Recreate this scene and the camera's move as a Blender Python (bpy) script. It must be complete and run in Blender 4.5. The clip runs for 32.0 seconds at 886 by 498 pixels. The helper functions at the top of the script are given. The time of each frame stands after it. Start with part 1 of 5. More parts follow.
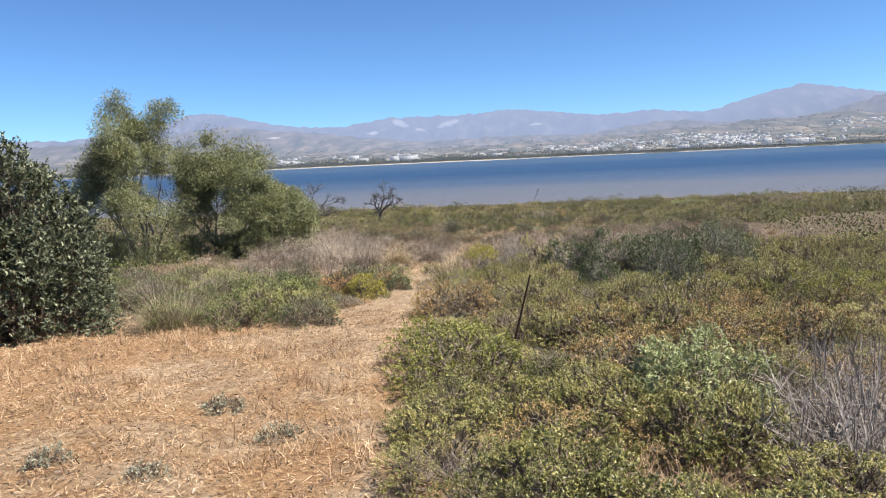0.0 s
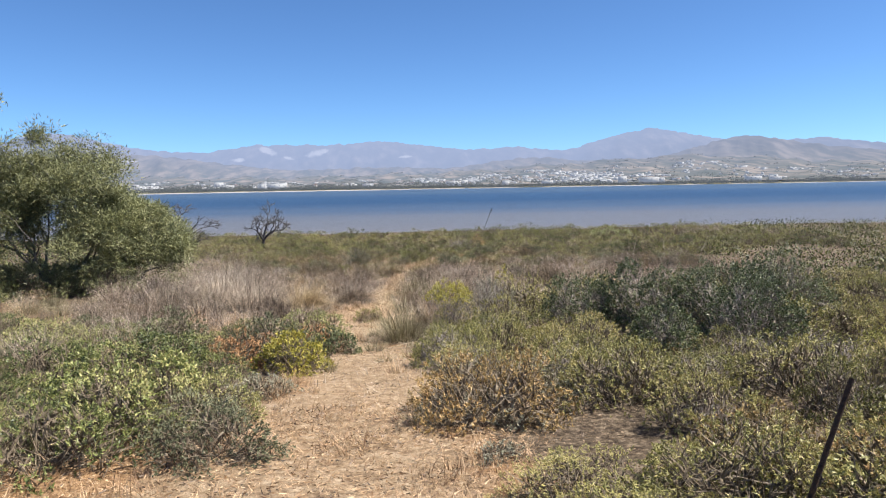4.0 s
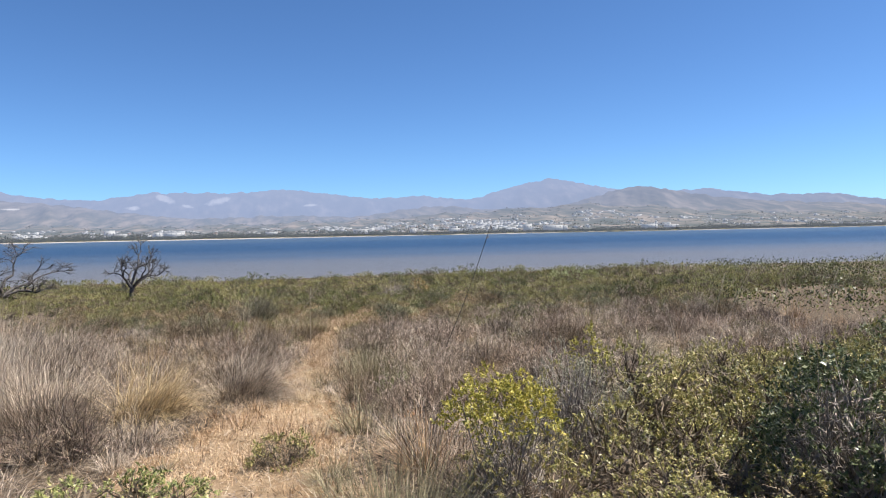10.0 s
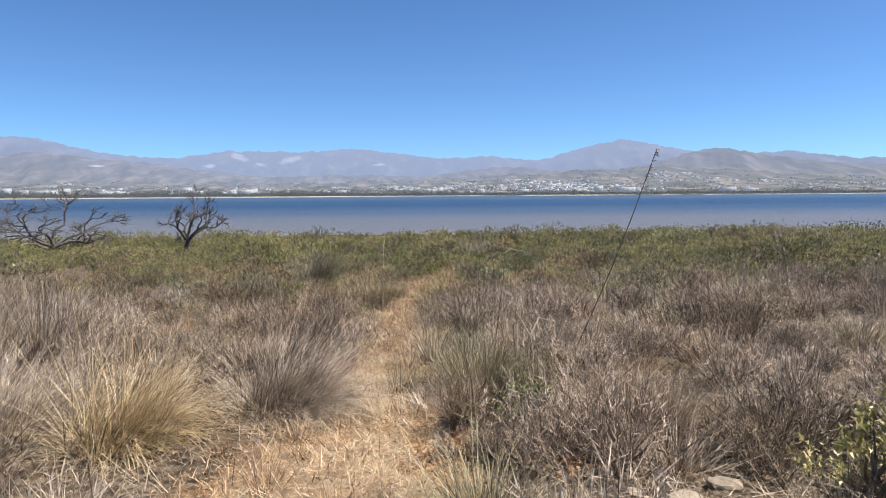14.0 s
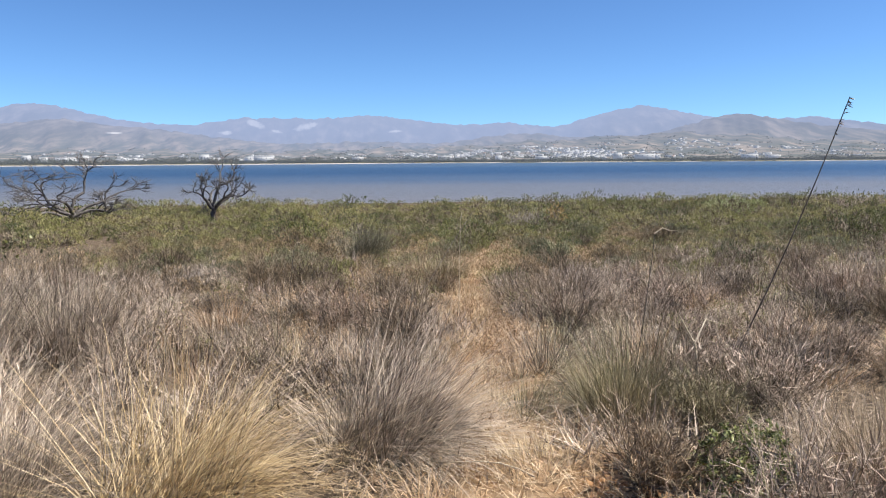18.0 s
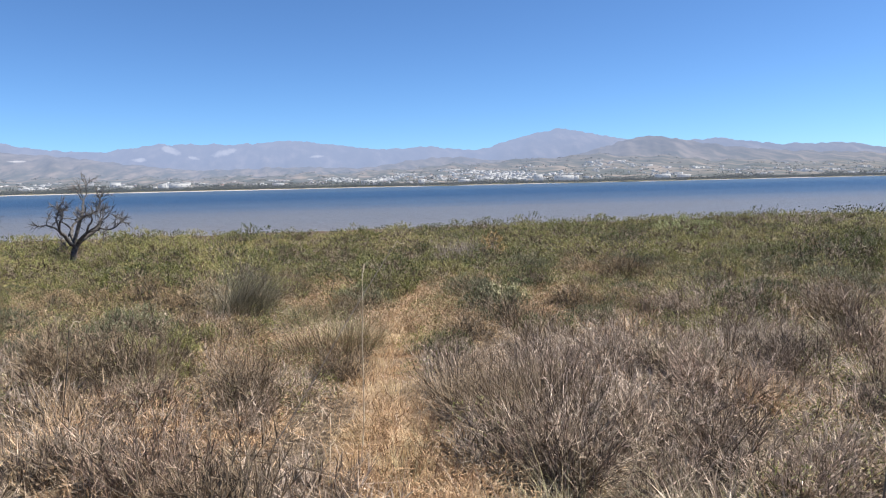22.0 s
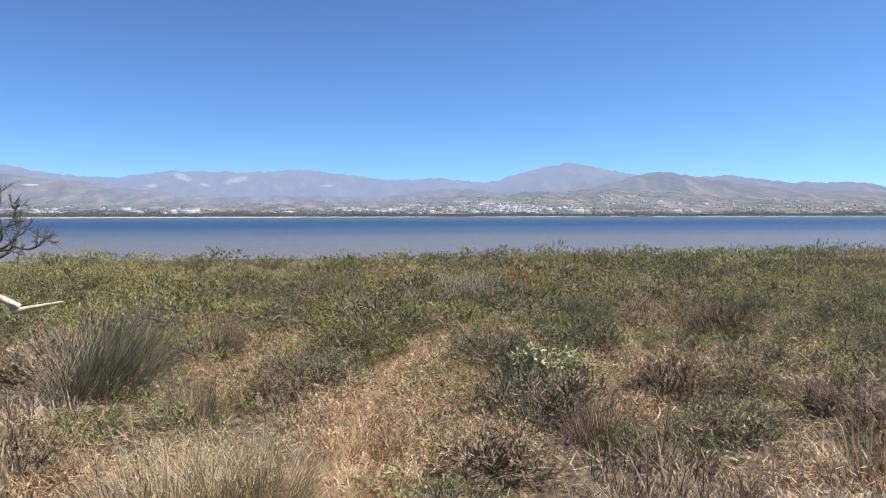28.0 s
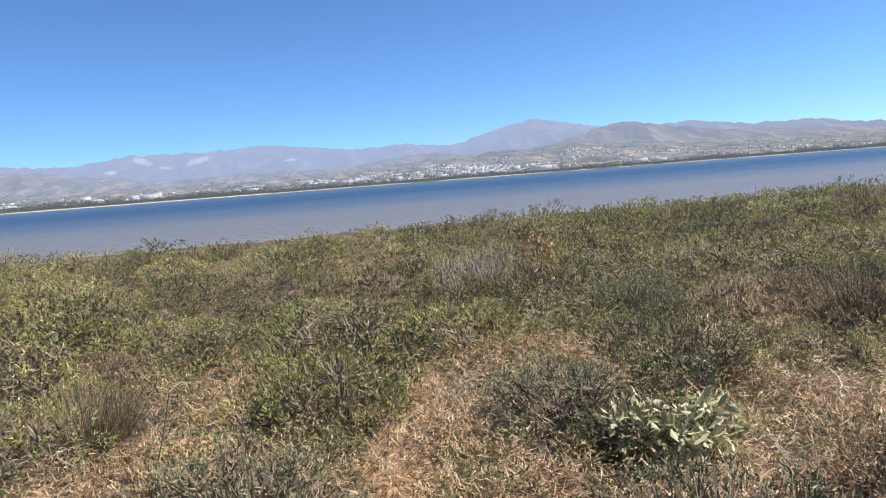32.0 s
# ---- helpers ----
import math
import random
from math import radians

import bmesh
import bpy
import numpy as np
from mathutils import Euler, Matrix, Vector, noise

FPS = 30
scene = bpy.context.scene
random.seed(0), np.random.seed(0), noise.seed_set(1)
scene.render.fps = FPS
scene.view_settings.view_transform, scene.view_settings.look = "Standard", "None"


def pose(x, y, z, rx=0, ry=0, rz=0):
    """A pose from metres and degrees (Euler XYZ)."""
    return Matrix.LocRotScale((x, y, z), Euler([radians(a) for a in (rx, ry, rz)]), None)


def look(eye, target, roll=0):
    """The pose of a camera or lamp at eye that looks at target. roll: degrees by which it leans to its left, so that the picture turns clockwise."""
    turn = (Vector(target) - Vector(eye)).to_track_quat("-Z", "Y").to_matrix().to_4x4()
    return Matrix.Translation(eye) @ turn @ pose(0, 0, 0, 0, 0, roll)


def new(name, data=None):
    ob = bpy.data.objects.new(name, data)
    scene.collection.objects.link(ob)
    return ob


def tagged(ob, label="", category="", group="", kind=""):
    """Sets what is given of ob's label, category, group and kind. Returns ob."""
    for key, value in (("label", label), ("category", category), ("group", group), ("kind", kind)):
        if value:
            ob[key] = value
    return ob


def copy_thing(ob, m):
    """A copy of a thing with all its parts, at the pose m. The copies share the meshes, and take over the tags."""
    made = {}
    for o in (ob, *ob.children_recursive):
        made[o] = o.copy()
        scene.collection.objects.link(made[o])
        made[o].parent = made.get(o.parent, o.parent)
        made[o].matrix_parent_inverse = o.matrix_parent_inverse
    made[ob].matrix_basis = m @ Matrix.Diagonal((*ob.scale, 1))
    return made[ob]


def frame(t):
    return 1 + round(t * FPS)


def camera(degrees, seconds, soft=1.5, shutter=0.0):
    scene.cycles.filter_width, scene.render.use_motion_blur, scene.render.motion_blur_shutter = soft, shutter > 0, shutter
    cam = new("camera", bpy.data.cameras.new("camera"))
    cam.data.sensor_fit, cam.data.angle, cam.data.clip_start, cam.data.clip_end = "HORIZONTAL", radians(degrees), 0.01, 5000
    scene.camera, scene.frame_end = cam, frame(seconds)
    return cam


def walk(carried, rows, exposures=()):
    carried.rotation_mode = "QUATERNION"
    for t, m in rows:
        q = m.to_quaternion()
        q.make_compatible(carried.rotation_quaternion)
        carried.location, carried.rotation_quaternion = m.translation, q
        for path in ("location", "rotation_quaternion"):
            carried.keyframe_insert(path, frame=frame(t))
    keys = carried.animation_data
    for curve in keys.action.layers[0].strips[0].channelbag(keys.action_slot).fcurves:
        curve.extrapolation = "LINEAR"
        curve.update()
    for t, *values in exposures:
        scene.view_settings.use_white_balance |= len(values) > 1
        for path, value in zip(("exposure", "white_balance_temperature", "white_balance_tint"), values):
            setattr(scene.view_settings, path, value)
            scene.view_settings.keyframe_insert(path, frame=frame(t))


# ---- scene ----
# camera and walk
cam = camera(64.22, 32.0, 1.1)


def view(x, y, z, yaw, pitch, roll):
    return pose(x, y, z, 0, 0, yaw) @ pose(0, 0, 0, 90 + pitch) @ pose(0, 0, 0, 0, 0, roll)


# seconds, eye, yaw to the left, pitch up, roll
PATH = [
    (0.0, 0.01, -0.00, 1.46, 6.63, -7.40, -2.57),
    (0.5, -0.41, 1.05, 1.38, 3.92, -7.42, -1.27),
    (1.0, -0.78, 2.04, 1.31, 3.35, -5.52, -2.21),
    (1.5, -1.02, 2.87, 1.19, 2.27, -3.78, -2.08),
    (2.0, -1.25, 3.47, 1.08, 1.08, -3.43, -1.54),
    (2.5, -1.48, 4.29, 0.99, -1.13, -3.83, -1.71),
    (3.0, -1.66, 4.74, 0.93, -1.80, -3.55, -0.48),
    (3.5, -1.87, 5.02, 0.95, -3.64, -4.65, -1.58),
    (5.5, -2.59, 7.74, 0.68, -5.49, -5.56, 0.81),
    (6.0, -2.68, 8.39, 0.62, -6.45, -5.28, -0.79),
    (6.5, -2.73, 9.05, 0.55, -6.52, -3.63, -0.56),
    (7.0, -2.81, 9.63, 0.48, -8.61, -3.45, -0.85),
    (7.5, -2.79, 10.26, 0.45, -10.15, -5.70, -1.32),
    (8.0, -2.79, 10.88, 0.39, -11.18, -6.28, -0.56),
    (8.5, -2.63, 11.48, 0.32, -9.86, -5.12, -1.22),
    (9.0, -2.54, 12.09, 0.25, -9.52, -5.14, -0.09),
    (9.5, -2.50, 12.68, 0.19, -9.22, -7.07, -0.83),
    (10.0, -2.44, 13.35, 0.18, -11.79, -1.41, -1.11),
    (10.5, -2.45, 13.95, 0.11, -15.19, -1.78, -2.63),
    (11.0, -2.44, 14.57, 0.06, -14.53, -1.97, -4.77),
    (11.5, -2.48, 15.17, 0.02, -14.95, -1.16, -3.53),
    (12.0, -2.50, 15.72, -0.04, -14.80, -2.09, -3.16),
    (12.5, -2.53, 16.22, -0.06, -10.64, -2.26, -3.52),
    (13.0, -2.48, 16.65, -0.09, -9.12, -2.03, -1.95),
    (13.5, -2.42, 16.86, -0.12, -5.83, -3.45, 0.20),
    (15.5, -2.65, 16.99, -0.26, -9.20, -6.64, -3.28),
    (16.0, -2.71, 17.15, -0.26, -4.14, -8.60, -3.13),
    (16.5, -2.88, 17.47, -0.22, -3.28, -6.90, -2.30),
    (17.0, -2.98, 17.71, -0.18, -3.49, -7.29, -0.73),
    (17.5, -3.04, 18.15, -0.18, -4.03, -5.94, -0.36),
    (18.0, -3.13, 18.59, -0.19, -5.01, -7.17, -0.38),
    (18.5, -3.25, 19.07, -0.18, -6.01, -5.53, -0.77),
    (19.0, -3.21, 19.54, -0.20, -6.56, -5.45, -2.28),
    (19.5, -3.14, 20.08, -0.21, -7.52, -5.27, -1.31),
    (20.0, -3.08, 20.57, -0.22, -13.51, -4.47, -2.77),
    (20.5, -2.90, 21.09, -0.25, -12.71, -4.35, -3.14),
    (21.0, -2.80, 21.42, -0.27, -12.21, -4.68, -1.29),
    (21.5, -2.71, 21.81, -0.26, -11.01, -4.58, -1.40),
    (22.0, -2.56, 22.20, -0.28, -11.12, -5.34, -1.28),
    (22.5, -2.46, 22.55, -0.29, -10.22, -5.56, -0.89),
    (23.0, -2.40, 22.95, -0.33, -8.66, -4.28, -0.99),
    (23.5, -2.34, 23.34, -0.38, -7.88, -5.09, -0.93),
    (24.0, -2.29, 23.61, -0.38, -7.92, -5.05, 0.66),
    (24.5, -2.33, 23.87, -0.42, -8.69, -4.13, 0.94),
    (26.5, -1.96, 25.16, -0.54, -9.78, -4.64, 0.59),
    (27.0, -1.81, 25.54, -0.59, -10.89, -2.80, -1.09),
    (27.5, -1.70, 26.02, -0.62, -9.56, -3.50, -0.01),
    (28.0, -1.71, 26.53, -0.63, -10.50, -2.78, -0.09),
    (28.5, -1.69, 26.94, -0.64, -8.09, -3.23, -2.32),
    (29.0, -1.68, 27.30, -0.61, -6.24, -3.78, -2.11),
    (29.5, -1.73, 27.71, -0.60, -6.21, -3.28, -1.60),
    (30.0, -1.72, 28.05, -0.59, -6.42, -4.67, -3.02),
    (30.5, -1.57, 28.49, -0.57, -7.52, -3.47, -2.18),
    (31.0, -1.53, 28.78, -0.58, -6.84, -4.82, -1.17),
    (31.5, -1.48, 29.24, -0.59, -7.88, -2.87, -1.42),
    (32.0, -1.43, 29.61, -0.63, -12.68, -5.72, -4.34),
]
EXPOSURES = [(0.0, 0.99), (7.0, 0.98), (9.5, 0.93), (11.5, 0.89), (13.0, 0.88), (16.0, 0.95), (18.0, 0.96), (20.0, 0.94), (24.0, 0.94), (28.0, 0.95), (30.0, 1.0), (32.0, 1.02)]
walk(cam, [(row[0], view(*row[1:])) for row in PATH], EXPOSURES)

# world, sun, exposure
SUN_ELEVATION, SUN_FROM = 55.0, (0.95, -0.12)
world = bpy.data.worlds.new("sky")
scene.world = world
world.use_nodes = True
wn = world.node_tree
sky = wn.nodes.new("ShaderNodeTexSky")
sky.sky_type, sky.sun_disc = "NISHITA", False
sky.sun_elevation = radians(SUN_ELEVATION)
sky.sun_rotation = math.atan2(SUN_FROM[0], SUN_FROM[1])
sky.air_density, sky.dust_density, sky.ozone_density = 0.6, 0.2, 1.5
deep = wn.nodes.new("ShaderNodeMix")
deep.data_type, deep.blend_type = "RGBA", "MULTIPLY"
deep.inputs[0].default_value, deep.inputs[7].default_value = 1.0, (0.675, 0.975, 1.27, 1)
wn.links.new(sky.outputs[0], deep.inputs[6])
wn.links.new(deep.outputs[2], wn.nodes["Background"].inputs[0])
wn.nodes["Background"].inputs[1].default_value = 0.068
sun = new("sun", bpy.data.lights.new("sun", "SUN"))
sun.data.energy, sun.data.angle, sun.data.color = 5.0, radians(0.55), (1.0, 0.95, 0.87)
high = math.tan(radians(SUN_ELEVATION)) * math.hypot(*SUN_FROM)
sun.matrix_basis = look((SUN_FROM[0] * 30, SUN_FROM[1] * 30, high * 30), (0, 0, 0))

# materials


def material(name):
    m = bpy.data.materials.new(name)
    m.use_nodes = True
    return m, m.node_tree, m.node_tree.nodes["Principled BSDF"]


def node(tree, kind, **values):
    n = tree.nodes.new(kind)
    for key, value in values.items():
        n.inputs[key.replace("_", " ")].default_value = value
    return n


def ramp(tree, source, stops):
    r = tree.nodes.new("ShaderNodeValToRGB")
    while len(r.color_ramp.elements) < len(stops):
        r.color_ramp.elements.new(0.5)
    for e, (at, c) in zip(r.color_ramp.elements, stops):
        e.position, e.color = at, (*c, 1)
    tree.links.new(source, r.inputs[0])
    return r.outputs[0]


def blend(tree, kind, factor, a, b):
    m = tree.nodes.new("ShaderNodeMix")
    m.data_type, m.blend_type = "RGBA", kind
    for socket, value in ((m.inputs[0], factor), (m.inputs[6], a), (m.inputs[7], b)):
        if isinstance(value, (int, float)):
            socket.default_value = value
        elif isinstance(value, tuple):
            socket.default_value = (*value, 1)
        else:
            tree.links.new(value, socket)
    return m.outputs[2]


def maths(tree, operation, *values):
    m = tree.nodes.new("ShaderNodeMath")
    m.operation = operation
    for socket, value in zip(m.inputs, values):
        if isinstance(value, (int, float)):
            socket.default_value = value
        else:
            tree.links.new(value, socket)
    return m.outputs[0]


def noise_at(tree, scale, detail=4.0, rough=0.55, world_space=True, stretch=None):
    n = node(tree, "ShaderNodeTexNoise", Scale=scale, Detail=detail, Roughness=rough)
    if world_space:
        g = tree.nodes.new("ShaderNodeNewGeometry")
        where = g.outputs["Position"]
        if stretch:
            m = tree.nodes.new("ShaderNodeMapping")
            m.inputs["Scale"].default_value = stretch
            tree.links.new(where, m.inputs[0])
            where = m.outputs[0]
        tree.links.new(where, n.inputs["Vector"])
    return n.outputs["Fac"]


def leafy(name, colours, through_light=0.3, rough=0.55, patch=0.35, object_shift=0.5, streak=1.1):
    """Leaves or blades: each island takes a colour of the ramp, shifted plant by plant and patch by patch."""
    m, t, bsdf = material(name)
    geo = t.nodes.new("ShaderNodeNewGeometry")
    info = t.nodes.new("ShaderNodeObjectInfo")
    own = maths(t, "ADD", maths(t, "MULTIPLY", geo.outputs["Random Per Island"], 0.62), 0.13)
    plant = maths(t, "MULTIPLY", maths(t, "SUBTRACT", info.outputs["Random"], 0.5), object_shift)
    wide = maths(t, "MULTIPLY", maths(t, "SUBTRACT", noise_at(t, 0.9, 3.0), 0.5), patch * 2)
    close = maths(t, "MULTIPLY", maths(t, "SUBTRACT", noise_at(t, 7.5, 4.0, 0.65), 0.5), streak)
    mixed = maths(t, "ADD", maths(t, "ADD", own, plant), maths(t, "ADD", wide, close))
    n = len(colours)
    colour = ramp(t, mixed, [(i / (n - 1), (0.92 * c[0], 0.865 * c[1], 0.84 * c[2])) for i, c in enumerate(colours)])
    t.links.new(colour, bsdf.inputs["Base Color"])
    bsdf.inputs["Roughness"].default_value = rough
    bsdf.inputs["Specular IOR Level"].default_value = 0.42
    if through_light:
        tr = t.nodes.new("ShaderNodeBsdfTranslucent")
        t.links.new(colour, tr.inputs[0])
        mix = t.nodes.new("ShaderNodeMixShader")
        mix.inputs[0].default_value = through_light * 0.6
        t.links.new(bsdf.outputs[0], mix.inputs[1])
        t.links.new(tr.outputs[0], mix.inputs[2])
        t.links.new(mix.outputs[0], t.nodes["Material Output"].inputs[0])
    return m


def woody(name, dark, pale, scale=14.0):
    m, t, bsdf = material(name)
    t.links.new(ramp(t, noise_at(t, scale, 5.0), [(0.3, tuple(0.87 * v for v in dark)), (0.7, tuple(0.87 * v for v in pale))]), bsdf.inputs["Base Color"])
    bsdf.inputs["Roughness"].default_value = 0.85
    bump = node(t, "ShaderNodeBump", Strength=0.5, Distance=0.01)
    t.links.new(noise_at(t, scale * 4, 4.0), bump.inputs["Height"])
    t.links.new(bump.outputs[0], bsdf.inputs["Normal"])
    return m


BRONZE = leafy("bronze and olive leaves", [(0.1, 0.08, 0.03), (0.28, 0.21, 0.08), (0.5, 0.35, 0.14), (0.66, 0.47, 0.22)], 0.22, 0.5, 0.45, 0.4, 1.3)
LENTISK = leafy("olive leaves", [(0.09, 0.097, 0.035), (0.22, 0.225, 0.07), (0.355, 0.345, 0.112), (0.47, 0.435, 0.165), (0.57, 0.48, 0.23)], 0.25, 0.42, 0.5, 0.5, 1.3)
SCRUBGREEN = leafy("mid-green scrub leaves", [(0.06, 0.08, 0.027), (0.15, 0.185, 0.056), (0.26, 0.3, 0.095), (0.39, 0.4, 0.15), (0.53, 0.5, 0.22)], 0.22, 0.45, 0.45, 0.6, 1.4)
DARKLEAF = leafy("dark evergreen leaves", [(0.032, 0.045, 0.018), (0.085, 0.115, 0.044), (0.19, 0.225, 0.095), (0.42, 0.44, 0.28)], 0.18, 0.4, 0.2, 0.2, 1.5)
SALTBUSH = leafy("saltbush leaves", [(0.052, 0.062, 0.02), (0.14, 0.16, 0.044), (0.24, 0.26, 0.075), (0.35, 0.345, 0.12), (0.47, 0.41, 0.2)], 0.18, 0.5, 0.5, 0.8, 1.3)
GREYSAGE = leafy("grey-green leaves", [(0.07, 0.078, 0.04), (0.16, 0.175, 0.092), (0.3, 0.315, 0.185)], 0.15, 0.6)
FRESH = leafy("fresh green leaves", [(0.16, 0.2, 0.075), (0.31, 0.36, 0.15), (0.47, 0.51, 0.26), (0.6, 0.62, 0.37)], 0.3, 0.6, 0.2, 0.1)
YELLOW = leafy("yellow-green leaves", [(0.14, 0.155, 0.03), (0.33, 0.32, 0.055), (0.56, 0.51, 0.1), (0.7, 0.6, 0.17)], 0.3, 0.45, 0.2, 0.1)
JUNIPER = leafy("blue-green evergreen leaves", [(0.03, 0.04, 0.02), (0.08, 0.1, 0.05), (0.21, 0.235, 0.14), (0.44, 0.46, 0.31)], 0.2, 0.6, 0.2, 0.1, 1.9)
ORANGE = leafy("sun-dried orange leaves", [(0.16, 0.08, 0.035), (0.38, 0.2, 0.09), (0.58, 0.36, 0.18), (0.66, 0.46, 0.25), (0.34, 0.28, 0.1)], 0.3, 0.5, 0.2, 0.1)
PALEPLANT = leafy("pale succulent leaves", [(0.24, 0.25, 0.13), (0.4, 0.41, 0.24), (0.55, 0.53, 0.36)], 0.2, 0.5, 0.1, 0.1)
PALESAGE = leafy("silvery herb leaves", [(0.2, 0.205, 0.14), (0.34, 0.345, 0.25), (0.5, 0.5, 0.38)], 0.15, 0.75, 0.2, 0.2)
TAMARISK = leafy("feathery tamarisk leaves", [(0.08, 0.092, 0.044), (0.195, 0.215, 0.1), (0.345, 0.365, 0.175), (0.5, 0.51, 0.28)], 0.45, 0.6, 0.3, 0.1)
GREYGRASS = leafy("grey dry grass", [(0.045, 0.034, 0.026), (0.22, 0.18, 0.138), (0.52, 0.445, 0.35), (0.84, 0.74, 0.59)], 0.12, 0.6, 0.35, 0.5, 2.1)
STRAW = leafy("straw", [(0.17, 0.1, 0.052), (0.38, 0.255, 0.14), (0.6, 0.44, 0.265), (0.8, 0.66, 0.45)], 0.18, 0.55, 0.35, 0.5, 1.8)
GOLD = leafy("golden dry grass", [(0.2, 0.135, 0.065), (0.48, 0.365, 0.185), (0.74, 0.61, 0.37), (0.86, 0.77, 0.55)], 0.22, 0.5, 0.3, 0.1, 1.6)
GREENGRASS = leafy("half-dry green grass", [(0.07, 0.066, 0.036), (0.2, 0.185, 0.098), (0.36, 0.33, 0.2), (0.58, 0.5, 0.32)], 0.15, 0.6, 0.35, 0.4, 1.6)
HEATH = leafy("dry heath twigs", [(0.065, 0.049, 0.036), (0.265, 0.21, 0.16), (0.55, 0.46, 0.365), (0.82, 0.72, 0.6)], 0.08, 0.7, 0.35, 0.5, 1.9)
BROWNTWIG = leafy("brown broom twigs", [(0.055, 0.041, 0.026), (0.22, 0.166, 0.105), (0.48, 0.385, 0.26)], 0.08, 0.7, 0.35, 0.4, 1.6)
MAUVE = leafy("mauve-brown heath twigs", [(0.05, 0.036, 0.027), (0.19, 0.14, 0.105), (0.4, 0.31, 0.24), (0.64, 0.53, 0.42)], 0.08, 0.7, 0.35, 0.5, 1.8)
RUSSET = leafy("russet dry leaves", [(0.1, 0.074, 0.04), (0.27, 0.195, 0.108), (0.47, 0.36, 0.21), (0.64, 0.53, 0.35)], 0.15, 0.6, 0.35, 0.5, 1.5)
LIMELEAF = leafy("lime-green leaves", [(0.12, 0.135, 0.03), (0.27, 0.285, 0.065), (0.42, 0.415, 0.11), (0.56, 0.51, 0.18)], 0.25, 0.45, 0.35, 0.3, 1.3)
RUSH = leafy("dark rush blades", [(0.035, 0.036, 0.022), (0.11, 0.105, 0.068), (0.24, 0.225, 0.155), (0.46, 0.41, 0.3)], 0.1, 0.6, 0.3, 0.2, 1.6)
TWIG = woody("grey twigs", (0.15, 0.12, 0.1), (0.46, 0.4, 0.34))
STEMS = woody("brown shrub stems", (0.07, 0.05, 0.03), (0.3, 0.235, 0.16))
BARK = woody("tamarisk bark", (0.05, 0.04, 0.032), (0.17, 0.14, 0.11), 9)
GREYBARK = woody("grey tamarisk bark", (0.05, 0.042, 0.036), (0.26, 0.22, 0.19), 9)
DEADWOOD = woody("burnt dead wood", (0.035, 0.03, 0.03), (0.19, 0.17, 0.155), 11)
BLEACHED = woody("bleached stalks", (0.4, 0.32, 0.21), (0.72, 0.63, 0.48), 20)
RUST = woody("rusty iron", (0.035, 0.022, 0.016), (0.11, 0.06, 0.035), 40)
ROCK = woody("pale limestone", (0.2, 0.155, 0.11), (0.42, 0.34, 0.25), 18)


# quarry scars on the hills: bearing, slope of sight, half width, half height, lean
SCARS = [(-9.6, 0.0508, 0.013, 0.0060, -0.8), (-5.8, 0.0470, 0.017, 0.0050, 0.8), (-11.8, 0.0385, 0.011, 0.0030, 0.0), (-8.0, 0.0400, 0.008, 0.0025, -0.6), (1.2, 0.0400, 0.012, 0.0018, 0.3), (-19.5, 0.0390, 0.012, 0.0016, 0.1)]
# emission colours of the haze painted over distant surfaces, near and far
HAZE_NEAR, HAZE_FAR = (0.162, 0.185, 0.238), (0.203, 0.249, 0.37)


def soil():
    m, t, bsdf = material("sandy soil with straw litter")
    worn = t.nodes.new("ShaderNodeAttribute")
    worn.attribute_name = "worn"
    humus = t.nodes.new("ShaderNodeAttribute")
    humus.attribute_name = "humus"
    straw = ramp(t, noise_at(t, 26.0, 6.0, 0.7), [(0.32, (0.14, 0.072, 0.036)), (0.5, (0.31, 0.185, 0.095)), (0.68, (0.5, 0.335, 0.185))])
    sand = ramp(t, noise_at(t, 9.0, 8.0, 0.7), [(0.3, (0.18, 0.118, 0.072)), (0.5, (0.34, 0.24, 0.148)), (0.72, (0.54, 0.42, 0.29))])
    litter = ramp(t, noise_at(t, 16.0, 7.0, 0.7), [(0.34, (0.028, 0.02, 0.014)), (0.52, (0.125, 0.092, 0.062)), (0.7, (0.36, 0.28, 0.195))])
    edge = maths(t, "ADD", maths(t, "ADD", worn.outputs["Fac"], maths(t, "MULTIPLY", maths(t, "SUBTRACT", noise_at(t, 0.7, 4.0, 0.6), 0.45), 1.6)), maths(t, "MULTIPLY", maths(t, "SUBTRACT", noise_at(t, 1.7, 5.0, 0.65), 0.5), 1.6))
    dry = blend(t, "MIX", ramp(t, edge, [(0.35, (0, 0, 0)), (0.65, (1, 1, 1))]), straw, sand)
    wild = maths(t, "ADD", humus.outputs["Fac"], maths(t, "MULTIPLY", maths(t, "SUBTRACT", noise_at(t, 2.3, 4.0), 0.5), 0.9))
    colour = blend(t, "MIX", ramp(t, wild, [(0.35, (0, 0, 0)), (0.65, (1, 1, 1))]), dry, litter)
    beach = ramp(t, maths(t, "MULTIPLY", worn.outputs["Fac"], 0.5), [(0.58, (0, 0, 0)), (0.7, (1, 1, 1))])
    shell_sand = blend(t, "MIX", ramp(t, wild, [(0.35, (0, 0, 0)), (0.65, (1, 1, 1))]), (0.46, 0.41, 0.37), (0.14, 0.13, 0.085))
    colour = blend(t, "MIX", beach, colour, shell_sand)
    t.links.new(blend(t, "MULTIPLY", 1.0, colour, (0.87, 0.87, 0.87)), bsdf.inputs["Base Color"])
    bsdf.inputs["Roughness"].default_value = 0.95
    bsdf.inputs["Specular IOR Level"].default_value = 0.1
    bump = node(t, "ShaderNodeBump", Strength=0.8, Distance=0.03)
